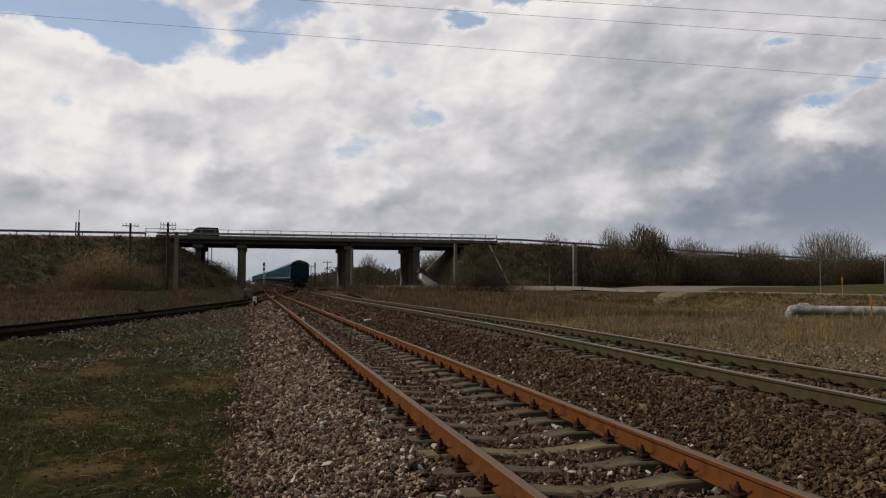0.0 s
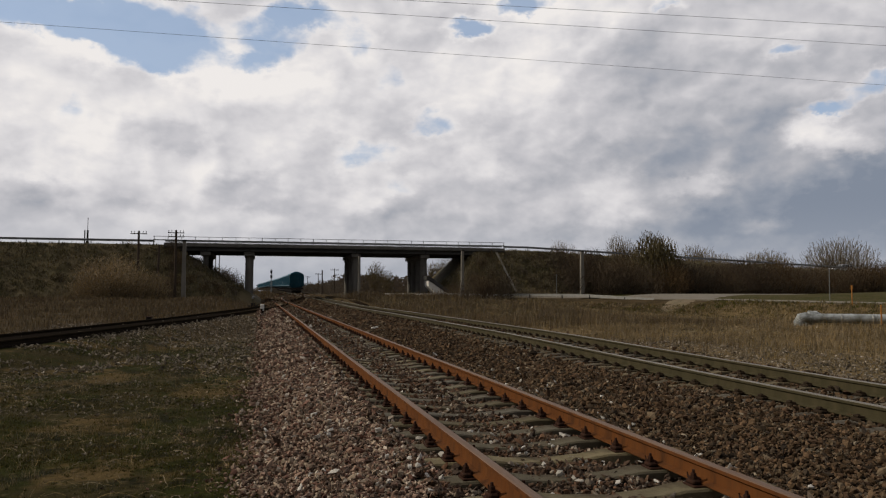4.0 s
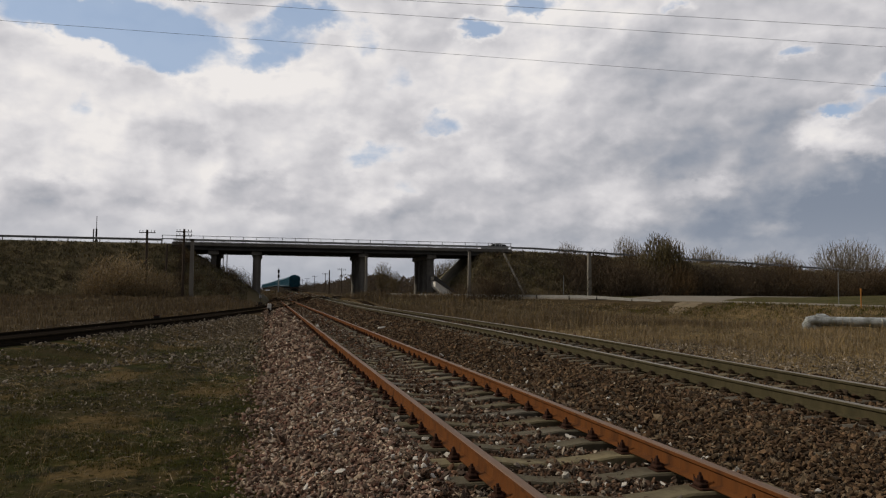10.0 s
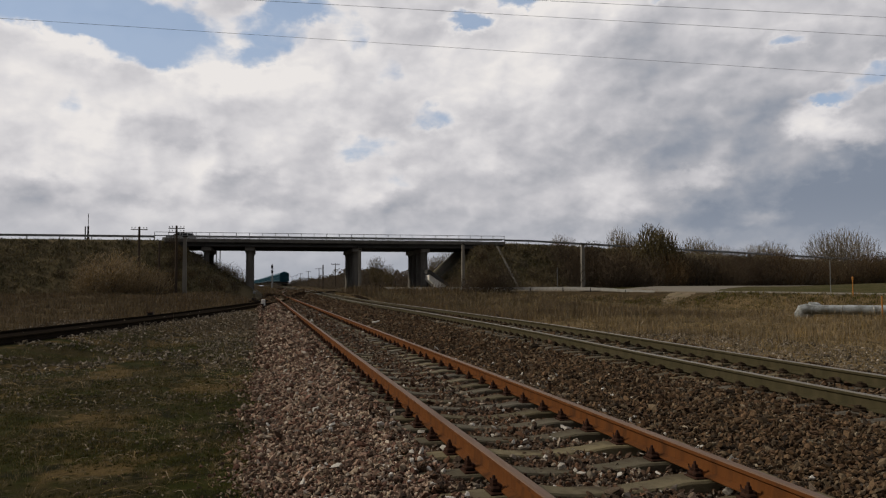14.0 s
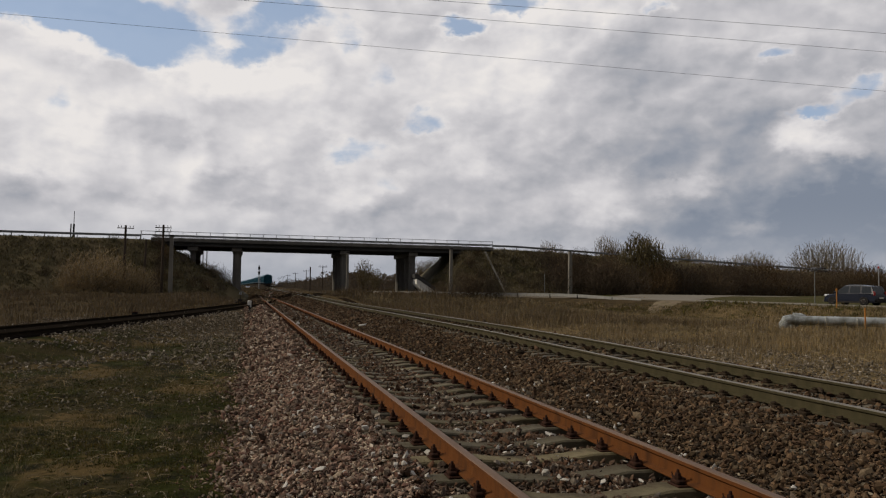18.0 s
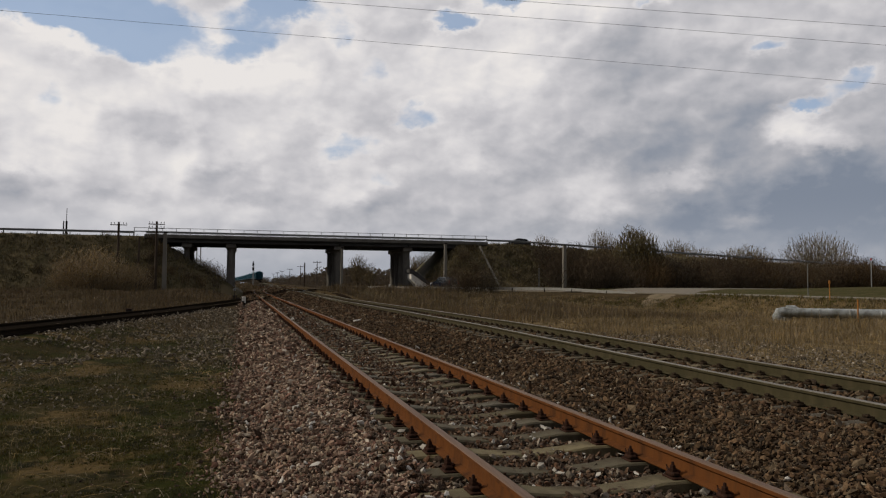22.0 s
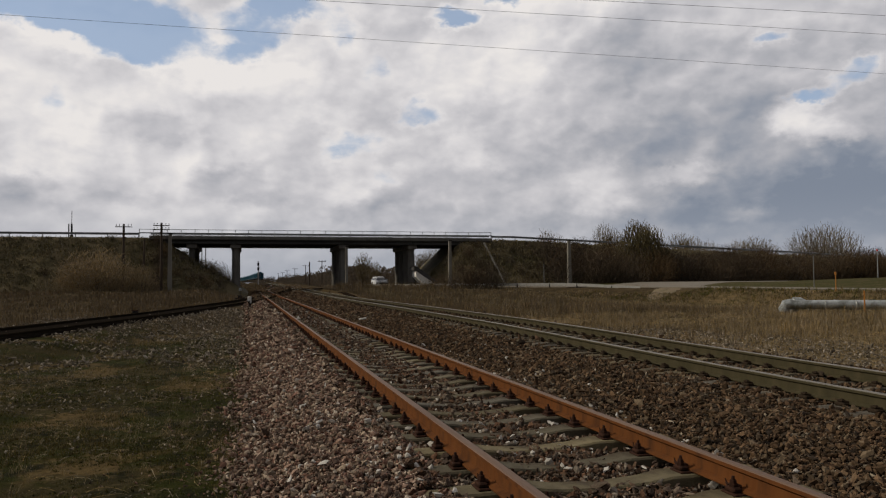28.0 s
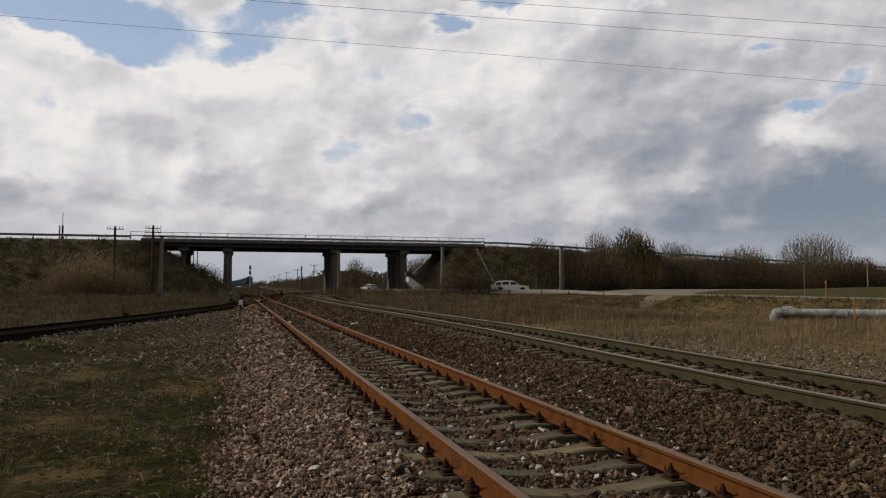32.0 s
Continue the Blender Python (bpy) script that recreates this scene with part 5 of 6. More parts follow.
    for s in (-1, 1):
        part("headlight", Geo().box(xf - 0.32, s * W * 0.70 - 0.19, zf, xf - 0.03, s * W * 0.70 + 0.19, zf + 0.17, 0.04), M["lamp"], t)
        part("tail_light", Geo().box(xr + 0.01, s * W * 0.80 - 0.10, zf + 0.08, xr + 0.14, s * W * 0.80 + 0.10, zf + 0.42, 0.03), M["tail"], t)
        part("mirror", Geo().box(windows[0][1] * L - 0.12, s * (W + 0.10) - 0.10, base + 0.02, windows[0][1] * L + 0.02, s * (W + 0.10) + 0.10, base + 0.17, 0.03), M[paint], t)
        part("sill", Geo().box(xr + 0.95, s * W * 0.97 - 0.02, z0 - 0.03, xf - 0.95, s * W * 0.97 + 0.02, z0 + 0.10, 0.01), M["black"], t)
    part("front_bumper", Geo().box(xf - 0.20, -W * 0.82, z0 + 0.02, xf + 0.05, W * 0.82, z0 + 0.24, 0.06), M["black"], t)
    part("rear_bumper", Geo().box(xr - 0.05, -W * 0.82, z0 + 0.05, xr + 0.20, W * 0.82, z0 + 0.26, 0.06), M["black"], t)
    part("number_plate", Geo().box(xr - 0.065, -0.26, z0 + 0.34, xr - 0.03, 0.26, z0 + 0.45), M["white"], t)
    if rack:
        for s in (-1, 1):
            part("roof_rail", Geo().tube([(rp[1][0], s * W * 0.66, H + 0.0), (rp[1][0] + 0.2, s * W * 0.66, H + 0.06), (rp[-2][0] - 0.2, s * W * 0.66, H + 0.06), (rp[-2][0], s * W * 0.66, H)], 0.02, 6), M["black"], t)
    for x in wheels:
        for s in (-1, 1):
            arch = Geo().tube([(x * L, s * (W - 0.17), r), (x * L, s * (W + 0.004), r)], r * 1.18, 20)
            part("wheel_arch", arch, M["black"], t)
            wheel(t, x * L, s * (W - 0.09), r, 0.21)
    return t


VAN = dict(outline=[(-0.5, 0.30), (-0.495, 0.52), (-0.2, 0.53), (0.2, 0.53), (0.33, 0.52), (0.46, 0.44), (0.495, 0.36), (0.5, 0.24)],
           roof=[(-0.495, 0.50), (-0.46, 0.97), (-0.2, 1.0), (0.12, 1.0), (0.20, 0.96), (0.37, 0.50)],
           windows=[(0.10, 0.31, 0.10, 0.19, 0.90), (-0.18, 0.07, -0.17, 0.07, 0.90), (-0.46, -0.21, -0.44, -0.20, 0.90)], wheels=(-0.31, 0.32))
ESTATE = dict(outline=[(-0.5, 0.36), (-0.495, 0.62), (-0.2, 0.64), (0.14, 0.63), (0.22, 0.62), (0.40, 0.555), (0.48, 0.47), (0.5, 0.30)],
              roof=[(-0.485, 0.60), (-0.40, 0.94), (-0.2, 0.99), (0.0, 1.0), (0.07, 0.965), (0.235, 0.60)],
              windows=[(-0.02, 0.19, -0.02, 0.07, 0.92), (-0.25, -0.05, -0.23, -0.05, 0.92), (-0.44, -0.28, -0.38, -0.26, 0.90)], wheels=(-0.29, 0.315))
MPV = dict(outline=[(-0.5, 0.34), (-0.495, 0.55), (-0.2, 0.57), (0.14, 0.565), (0.26, 0.555), (0.42, 0.49), (0.485, 0.41), (0.5, 0.27)],
           roof=[(-0.49, 0.53), (-0.43, 0.93), (-0.2, 0.99), (0.0, 1.0), (0.09, 0.965), (0.30, 0.53)],
           windows=[(0.0, 0.25, 0.0, 0.09, 0.92), (-0.23, -0.03, -0.22, -0.03, 0.92), (-0.45, -0.26, -0.41, -0.25, 0.90)], wheels=(-0.30, 0.315))
HATCH = dict(outline=[(-0.5, 0.38), (-0.49, 0.60), (-0.2, 0.62), (0.12, 0.62), (0.24, 0.60), (0.40, 0.54), (0.48, 0.46), (0.5, 0.30)],
             roof=[(-0.48, 0.58), (-0.33, 0.93), (-0.15, 0.99), (0.0, 1.0), (0.07, 0.965), (0.25, 0.58)],
             windows=[(-0.02, 0.20, -0.02, 0.07, 0.92), (-0.27, -0.05, -0.22, -0.05, 0.92), (-0.40, -0.30, -0.33, -0.25, 0.88)], wheels=(-0.30, 0.315))


def bogie(parent, y):
    """A two-axle truck; the wagon's length runs along y."""
    b = new("bogie")
    b.parent, b.matrix_basis = parent, pose(0, y, 0)
    for s in (-1, 1):
        part("side_frame", Geo().box(s * 1.02 - 0.09, -1.25, 0.42, s * 1.02 + 0.09, 1.25, 0.72, 0.05).box(s * 1.02 - 0.10, -0.4, 0.22, s * 1.02 + 0.10, 0.4, 0.5, 0.05), M["black"], b)
    for a in (-0.925, 0.925):
        g = Geo().tube([(-0.9, a, 0.475), (0.9, a, 0.475)], 0.09, 8)
        for s in (-1, 1):
            g.tube([(s * 0.73, a, 0.475), (s * 0.79, a, 0.475), (s * 0.80, a, 0.475), (s * 0.87, a, 0.475)], [0.50, 0.50, 0.475, 0.475], 20)
        part("wheelset", g, M["black"], b)


def hopper_wagon():
    """A covered hopper wagon, along y: sloped ends, ribbed sides and a rounded roof with hatches."""
    t = thing("hopper_wagon", "dark blue covered hopper wagon with ribbed sides", "railway wagon", "wagons of the freight train")
    L, W = 6.75, 1.58
    prof = [(-W * 0.55, 1.05), (W * 0.55, 1.05), (W, 1.9), (W, 4.05), (W * 0.86, 4.42), (W * 0.5, 4.70), (0, 4.80), (-W * 0.5, 4.70), (-W * 0.86, 4.42), (-W, 4.05), (-W, 1.9)]
    rings = []
    for y, k in ((-L, 0.97), (-L + 0.08, 1.0), (L - 0.08, 1.0), (L, 0.97)):
        rings.append([(x * k, y if z > 2.2 else y * (0.80 if z < 1.5 else 0.97), 2.6 + (z - 2.6) * k) for x, z in prof])
    part("hopper_body", Geo().loft(rings), M["wagon"], t)
    rib = Geo()
    for s in (-1, 1):
        rib = Geo().box(s * W - 0.06, -0.06, 1.85, s * W + 0.06, 0.06, 4.10, 0.02).mesh("side_rib", M["wagon"])
        for k in range(9):
            part("side_rib", rib, None, t, at=pose(0, -L + 0.5 + k * (2 * L - 1.0) / 8, 0))
        part("side_sill", Geo().box(s * W - 0.09, -L, 1.72, s * W + 0.09, L, 1.92, 0.03), M["wagon"], t)
        part("top_chord", Geo().box(s * W - 0.08, -L, 4.00, s * W + 0.08, L, 4.16, 0.03), M["wagon"], t)
    for e in (-1, 1):
        for x in (-1.0, -0.35, 0.35, 1.0):
            part("end_rib", Geo().box(x - 0.05, e * L - 0.08, 2.0, x + 0.05, e * L + 0.08, 4.2, 0.02), M["wagon"], t)
        part("end_beam", Geo().box(-1.45, e * (L + 0.1) - 0.12, 0.95, 1.45, e * (L + 0.1) + 0.12, 1.3, 0.04), M["black"], t)
        part("end_platform", Geo().box(-1.4, e * (L - 0.6) - 0.7, 1.28, 1.4, e * (L - 0.6) + 0.7, 1.36), M["black"], t)
        part("coupler", Geo().box(-0.13, e * (L + 0.45) - 0.36, 0.92, 0.13, e * (L + 0.45) + 0.36, 1.18, 0.05), M["black"], t)
        part("ladder", Geo().box(1.05, e * (L + 0.12) - 0.02, 1.3, 1.09, e * (L + 0.12) + 0.02, 4.0).box(1.40, e * (L + 0.12) - 0.02, 1.3, 1.44, e * (L + 0.12) + 0.02, 4.0), M["black"], t)
        bogie(t, e * (L - 1.9))
    for k in range(4):
        part("roof_hatch", Geo().box(-0.45, -0.9 + (k - 1.5) * 3.2, 4.75, 0.45, 0.9 + (k - 1.5) * 3.2, 4.89, 0.04), M["wagon"], t)
    part("frame", Geo().box(-0.25, -L, 0.88, 0.25, L, 1.12, 0.03), M["black"], t)
    return t


# ---------------------------------------------------------------- placing things
WIRES = ((-67.02, 39.86, 14.00, 107.52, 34.54, 14.00, 0.0), (-68.21, 38.51, 14.00, 101.28, 25.22, 14.00, 0.0), (-57.27, 37.64, 14.00, 98.88, 21.13, 14.00, 0.0))


def place_lineside():
    wooden_pole("dark wooden telegraph pole with one crossarm beside the embankment", (-14.6, 96.0, 0.1), 8.6, 1, 0.19)
    wooden_pole("dark wooden telegraph pole with two crossarms beside the embankment", (-10.3, 96.0, 0.1), 8.8, 2, 0.19)
    concrete_pole("grey concrete pole in front of the bridge abutment", (-9.3, 96.0, 0.0), 7.5, 0.48)
    concrete_pole("grey concrete pole beside the lower road", (44.0, 96.5, 0.2), 6.9, 0.50)
    concrete_pole("slim grey concrete pole beside the bridge pier", (13.3, 103.0, -0.2), 6.6, 0.34)
    concrete_pole("grey concrete pole at the bridge's end", (27.3, 99.5, 0.0), 7.1, 0.42)
    for y, h in ((167.0, 7.0), (216.0, 7.2), (267.0, 7.4), (321.0, 7.6), (364.0, 7.6), (414.0, 7.6)):
        wooden_pole("weathered telegraph pole with a crossarm far along the line", (16.0, y, -0.4), h)
    thin_post("wooden_pole", "bare weathered wooden pole beside the far railway", (11.9, 150.0, -0.4), 6.1, 0.12, "wood", category="utility pole")
    radio_mast((-31.8, 150.0, -0.2), 13.0)
    thin_post("steel_mast", "thin dark steel mast beyond the embankment", (-32.3, 150.0, -0.2), 13.0, 0.11, "black", category="mast")
    rail_signal((3.0, 235.0, 0.5), 7.9)
    switch_stand((-0.76, 75.0, -0.10))
    lean = thing("leaning_post", "weathered wooden post leaning beside the embankment", "post", at=pose(-12.45, 96.0, -0.2, -2, 1.5, 0))
    part("post", Geo().tube([(0, 0, 0), (0.04, 0, 3.5), (0, 0, 7.2)], [0.16, 0.14, 0.11], 8), M["wood"], lean)
    box = thing("track_box", "small dark steel cable box beside the dark track", "cable box", at=pose(-4.95, 36.0, -0.25))
    part("housing", Geo().box(-0.12, -0.10, 0, 0.12, 0.10, 0.36, 0.02), M["black"], box)
    part("lid", Geo().box(-0.14, -0.12, 0.36, 0.14, 0.12, 0.40, 0.015), M["clip"], box)
    for x in (-8.7, -8.0):
        thin_post("steel_mast", "thin pale steel mast beyond the bridge", (x, 150.0, 0.0), 8.8, 0.10, "steel", category="mast")
    fouling_post((0.1, 57.0, -0.28))
    thin_post("marker_post", "orange-topped yellow marker post by the pipeline", (44.0, 47.5, 0.40), 1.35, 0.04, "yellow", "yellow")
    thin_post("marker_post", "yellow marker post beside the silver pipeline", (33.0, 33.6, -0.75), 1.40, 0.04, "yellow")
    thin_post("sign_post", "thin grey steel post beside the road", (51.8, 58.6, 0.25), 3.3, 0.038, "beam")
    thin_post("sign_post", "thin grey steel post with a red and white cap", (74.6, 73.8, ground_z(74.6, 73.8) - 0.05), 4.9 - ground_z(74.6, 73.8), 0.05, "steel", "red")
    thin_post("sign_post", "thin grey steel post near the embankment", (36.6, 88.0, 0.3), 3.3, 0.04, "beam")
    slab("drain_channel", "pale concrete drain channel down the bank's corner", (35.0, 107.8, bank_z(35.0, 107.8, True) + 0.38), (35.5, 99.8, bank_z(35.5, 99.8, True) + 0.2), 0.12, 0.16, "pole_concrete", "drain")
    t = thing("retaining_ramp", "pale concrete ramp wall beneath the bridge's end, whitened in place of skylight", "retaining wall")
    prof = [(23.6, 2.2), (23.6, 3.0), (27.0, 0.75), (27.0, -0.3), (25.9, -0.3)]
    # pale concrete given the white colour to stand for skylight on its face
    part("ramp_wall", Geo().loft([[(x, y, z) for x, z in prof] for y in (104.6, 107.2)]), M["white"], t)
    # dark strip added along the wall's upper edge to stand for its shadow
    part("ramp_coping", Geo().loft([[(x, y, z) for x, z in ((23.3, 3.1), (23.3, 3.65), (23.7, 3.65), (27.1, 1.25), (27.1, 0.76), (23.65, 3.0))] for y in (104.5, 107.3)]), M["girder"], t)
    frag = thing("concrete_fragment", "pale broken concrete fragment lying on the ballast", "fragment", at=pose(4.6, 30.5, bed_z(4.6, 30.5) + 0.05, 4, -3, 35))
    part("fragment", Geo().box(-0.17, -0.06, -0.03, 0.17, 0.07, 0.05, 0.02), M["pale"], frag)
    build_pipeline()
    overhead_lines()


def place_plants():
    rnd = random.Random(11)
    placed = []

    def put(kinds, x, y, z, size, broad=1.0):
        """A copy of one of the grown kinds, turned and sized."""
        k = size * broad
        m = pose(x, y, z, 0, 0, rnd.uniform(0, 360)) @ Matrix.Diagonal((k * rnd.uniform(0.9, 1.15), k * rnd.uniform(0.9, 1.15), size, 1))
        src = kinds[rnd.randrange(len(kinds))]
        if src not in placed:
            placed.append(src)
            src.matrix_basis = m
        else:
            copy_thing(src, m @ Matrix.Diagonal([1 / v for v in src.scale] + [1]))

    G = "bushes on the bank"
    tan = [bare_plant("bush", "tan rounded bare bush with dense upright twigs below the embankment", "bush", G, k, 1.15, 0.02, 18, 1700, "willow", 0.0026, 0.06, 0.34) for k in (1, 2, 3)]
    low = [bare_plant("shrub", "low brown bare shrub on the embankment's slope", "shrub", "shrubs on the bank", k, 1.5, 0.0, 12, 420, "shrub", 0.0038, 0.10) for k in (4, 5, 6, 7)]
    thick = [bare_plant("bush", "dark brown bare thicket shrub on the embankment", "bush", G, k, 1.2, 0.0, 14, 900, "thicket", 0.0026, 0.08, 0.40) for k in (8, 9, 10, 11)]
    tall = [bare_plant("tree", "thin bare tree with fine upright twigs behind the embankment", "tree", "bare trees", k, 0.55, 0.22, 3, 1900, "twig", 0.0019, 0.06, 0.5, 0.7) for k in (12, 13, 14)]
    dense = [bare_plant("tree", "dense olive-brown bare tree in front of the embankment", "tree", "bare trees", k, 0.62, 0.12, 6, 3400, "olive_twig", 0.0028, 0.07, 0.36, 0.2) for k in (15, 16)]
    dome = [bare_plant("tree", "broad domed bare tree with many pale upright stems", "tree", "bare trees", k, 1.36, 0.02, 34, 6000, "pale_twig", 0.0021, 0.03, 0.42, 1.0) for k in (17,)]
    # the tan bushes at the foot of the bank
    for x, y, h in ((-17.6, 95.2, 6.0), (-19.3, 95.6, 4.8), (-16.0, 95.0, 5.2), (-17.0, 93.8, 3.6), (-18.7, 93.9, 3.2), (-13.6, 95.2, 4.0), (-12.3, 95.0, 3.6), (-14.8, 94.2, 2.6), (-20.6, 94.6, 2.4)):
        put(tan, x, y, 0.1, h)
    for k in range(80):
        x, y = rnd.uniform(-80, -11), rnd.uniform(95.5, 109.0)
        if noise.noise((x * 0.16, y * 0.16, 3)) < -0.12:
            continue
        put(thick if rnd.random() < 0.12 else low, x, y, max(bank_z(x, y, False), 0.1) - 0.15, rnd.uniform(0.5, 1.7))
    # the shaded end of the bank beside the bridge; its many dark shrubs deepen that shade
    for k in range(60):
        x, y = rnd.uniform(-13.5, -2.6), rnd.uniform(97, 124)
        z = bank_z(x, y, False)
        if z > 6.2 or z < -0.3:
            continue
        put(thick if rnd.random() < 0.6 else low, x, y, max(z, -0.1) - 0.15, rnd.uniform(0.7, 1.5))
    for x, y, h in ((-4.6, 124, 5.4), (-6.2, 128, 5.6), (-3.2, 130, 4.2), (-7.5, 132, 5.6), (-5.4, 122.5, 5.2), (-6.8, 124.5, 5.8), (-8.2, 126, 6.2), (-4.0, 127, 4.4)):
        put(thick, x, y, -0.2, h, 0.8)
    # dark shrubs added up the slope to stand for the shaded strip beside the bridge's end
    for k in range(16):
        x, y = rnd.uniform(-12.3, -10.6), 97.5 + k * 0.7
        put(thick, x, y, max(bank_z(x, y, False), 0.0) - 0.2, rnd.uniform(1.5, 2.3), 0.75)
    # the other end of the bank
    for k in range(80):
        x, y = rnd.uniform(25.5, 43), rnd.uniform(97.5, 108)
        if road_gap(x, y) < 4.6 or x < 28.6 or abs(x - 35.2) < 0.6:
            continue
        put(low if rnd.random() < 0.6 else thick, x, y, max(bank_z(x, y, True), 0.15) - 0.15, rnd.uniform(0.7, 1.8))
    for x, y, h in ((24.6, 84.0, 3.3), (26.0, 83.6, 3.9), (27.4, 83.4, 3.6), (28.6, 83.2, 3.0), (25.4, 82.6, 2.4), (23.6, 84.4, 2.2)):
        put(thick, x, y, ground_z(x, y) - 0.1, h, 0.85)
    for x, y, h in ((28.0, 99.5, 3.4), (30.0, 98.5, 3.0), (31.5, 98.8, 3.2), (26.6, 101.0, 2.8)):
        put(thick, x, y, 0.1, h)
    # the thicket along the bank
    for k in range(165):
        x = 43.5 + 108 * (k / 165) ** 1.15 + rnd.uniform(-0.6, 0.6)
        y = rnd.uniform(95.5, 108.0)
        z = max(bank_z(x, y, True), 0.6)
        top = crest(x) + rnd.uniform(-0.7, 1.5) + 1.1 * step(x, 88, 104)
        put(thick, x, y, z - 0.2, max(min(top - z, 5.6), 1.6), rnd.uniform(0.8, 1.1))
    # the trees that stand above it
    put(dense, 57.2, 100.5, 0.2, 10.3, 0.95)
    put(dense, 59.6, 101.5, 0.2, 9.6, 0.9)
    for x, y, h, k in ((69.0, 135.0, 13.0, 0.75), (71.4, 135.5, 12.2, 0.7), (55.0, 101.0, 7.6, 1.0), (83.0, 130.0, 10.8, 1.0), (86.6, 131.0, 10.3, 1.0), (89.6, 130.0, 9.3, 0.9)):
        put(tall, x, y, 0.2, h, k)
    for x, y, h, k in ((61.0, 145.0, 12.4, 0.7), (64.0, 146.0, 11.6, 0.7), (95.5, 128.0, 9.6, 1.1), (98.5, 128.0, 10.2, 1.1), (101.8, 128.5, 9.7, 1.1), (25.5, 168.0, 8.4, 1.0), (29.0, 172.0, 6.5, 1.0)):
        put(tall, x, y, 0.0, h, k)
    put(dome, 108.5, 120.0, 0.3, 11.8, 1.0)
    put(dome, 36.6, 143.0, 0.0, 8.4, 0.75)
    for x, y, h in ((33.0, 143.0, 7.4), (40.0, 142.0, 8.4)):
        put(tall, x, y, 0.0, h, 1.3)
    for kinds, x in ((tan, 60), (low, 64), (thick, 70), (tall, 90), (dense, 58), (dome, 36)):
        while any(k not in placed for k in kinds):
            put([k for k in kinds if k not in placed], x + rnd.uniform(-3, 3), 131, 0.0, 4.0)
    far_trees("woods", "belt of bare brown woodland beyond the bridge", [(34, 380), (46, 310), (70, 280), (110, 260), (180, 280)], 3, (5.0, 8.5), 700, 5.0)
    far_trees("woods", "dense brown bare wood beyond the lower road", [(24, 250), (27, 220), (33, 200), (52, 192), (75, 190)], 9, (5.8, 8.0), 600, 2.6)
    far_trees("woods", "low brown scrub beside the railway beyond the bridge", [(14, 340), (17, 275), (20, 225), (25, 200)], 12, (2.8, 4.6), 260, 1.6)
    far_trees("scrub", "low brown scrub along the railway beyond the bridge", [(-7, 132), (-6.5, 200), (-6, 330)], 21, (0.8, 1.9), 320, 2.2, True)
    far_trees("scrub", "low brown scrub along the railway beyond the bridge", [(13.2, 132), (12.8, 200), (12.5, 330)], 22, (0.7, 1.7), 320, 1.0, True)
    far_trees("scrub", "low dead scrub beside the far main line", [(4.4, 222), (4.0, 270), (3.4, 340), (1.6, 430), (-4.5, 600), (-17, 800)], 24, (1.0, 2.0), 460, 0.5, True)
    far_trees("woods", "bare brown thickets beside the far railway", [(18, 170), (19, 230), (20, 300), (17, 400), (12, 520), (0, 700)], 25, (2.2, 4.0), 560, 2.0, True)
    far_trees("woods", "distant dark tree line at the horizon", [(-500, 900), (-200, 950), (10, 1000), (120, 800), (400, 800)], 5, (7.0, 11.0), 700, 25.0)
    far_trees("woods", "distant brown scrub beside the far railway", [(-30, 420), (-20, 340), (-16, 260)], 6, (2.5, 4.5), 250, 4.0)


def on_sleeper(x, y):
    """Few stones lie on the sleepers, and the bed thins out raggedly into the turf."""
    speck = noise.noise((x * 37.0, y * 37.0, 6))
    if x < -0.05 + 0.28 * noise.noise((y * 0.9, 3, 1)) + 0.60 * speck:
        return True
    side = abs(x - 2.505)
    if side < 1.36:
        off = abs((y - 5.045 + 0.3114) % 0.6228 - 0.3114)
        return side > 0.08 and off < 0.115 and noise.noise((x * 9, y * 9, 2)) < (0.2 + 0.25 * step(side, 0.3, 0.7) if side < 1.06 else 0.35)
    if 0.85 < abs(x - main_x(y)) < 1.36:
        off = abs((y - 9.407 + 0.2715) % 0.543 - 0.2715)
        return off < 0.12 and speck < 0.3
    return False


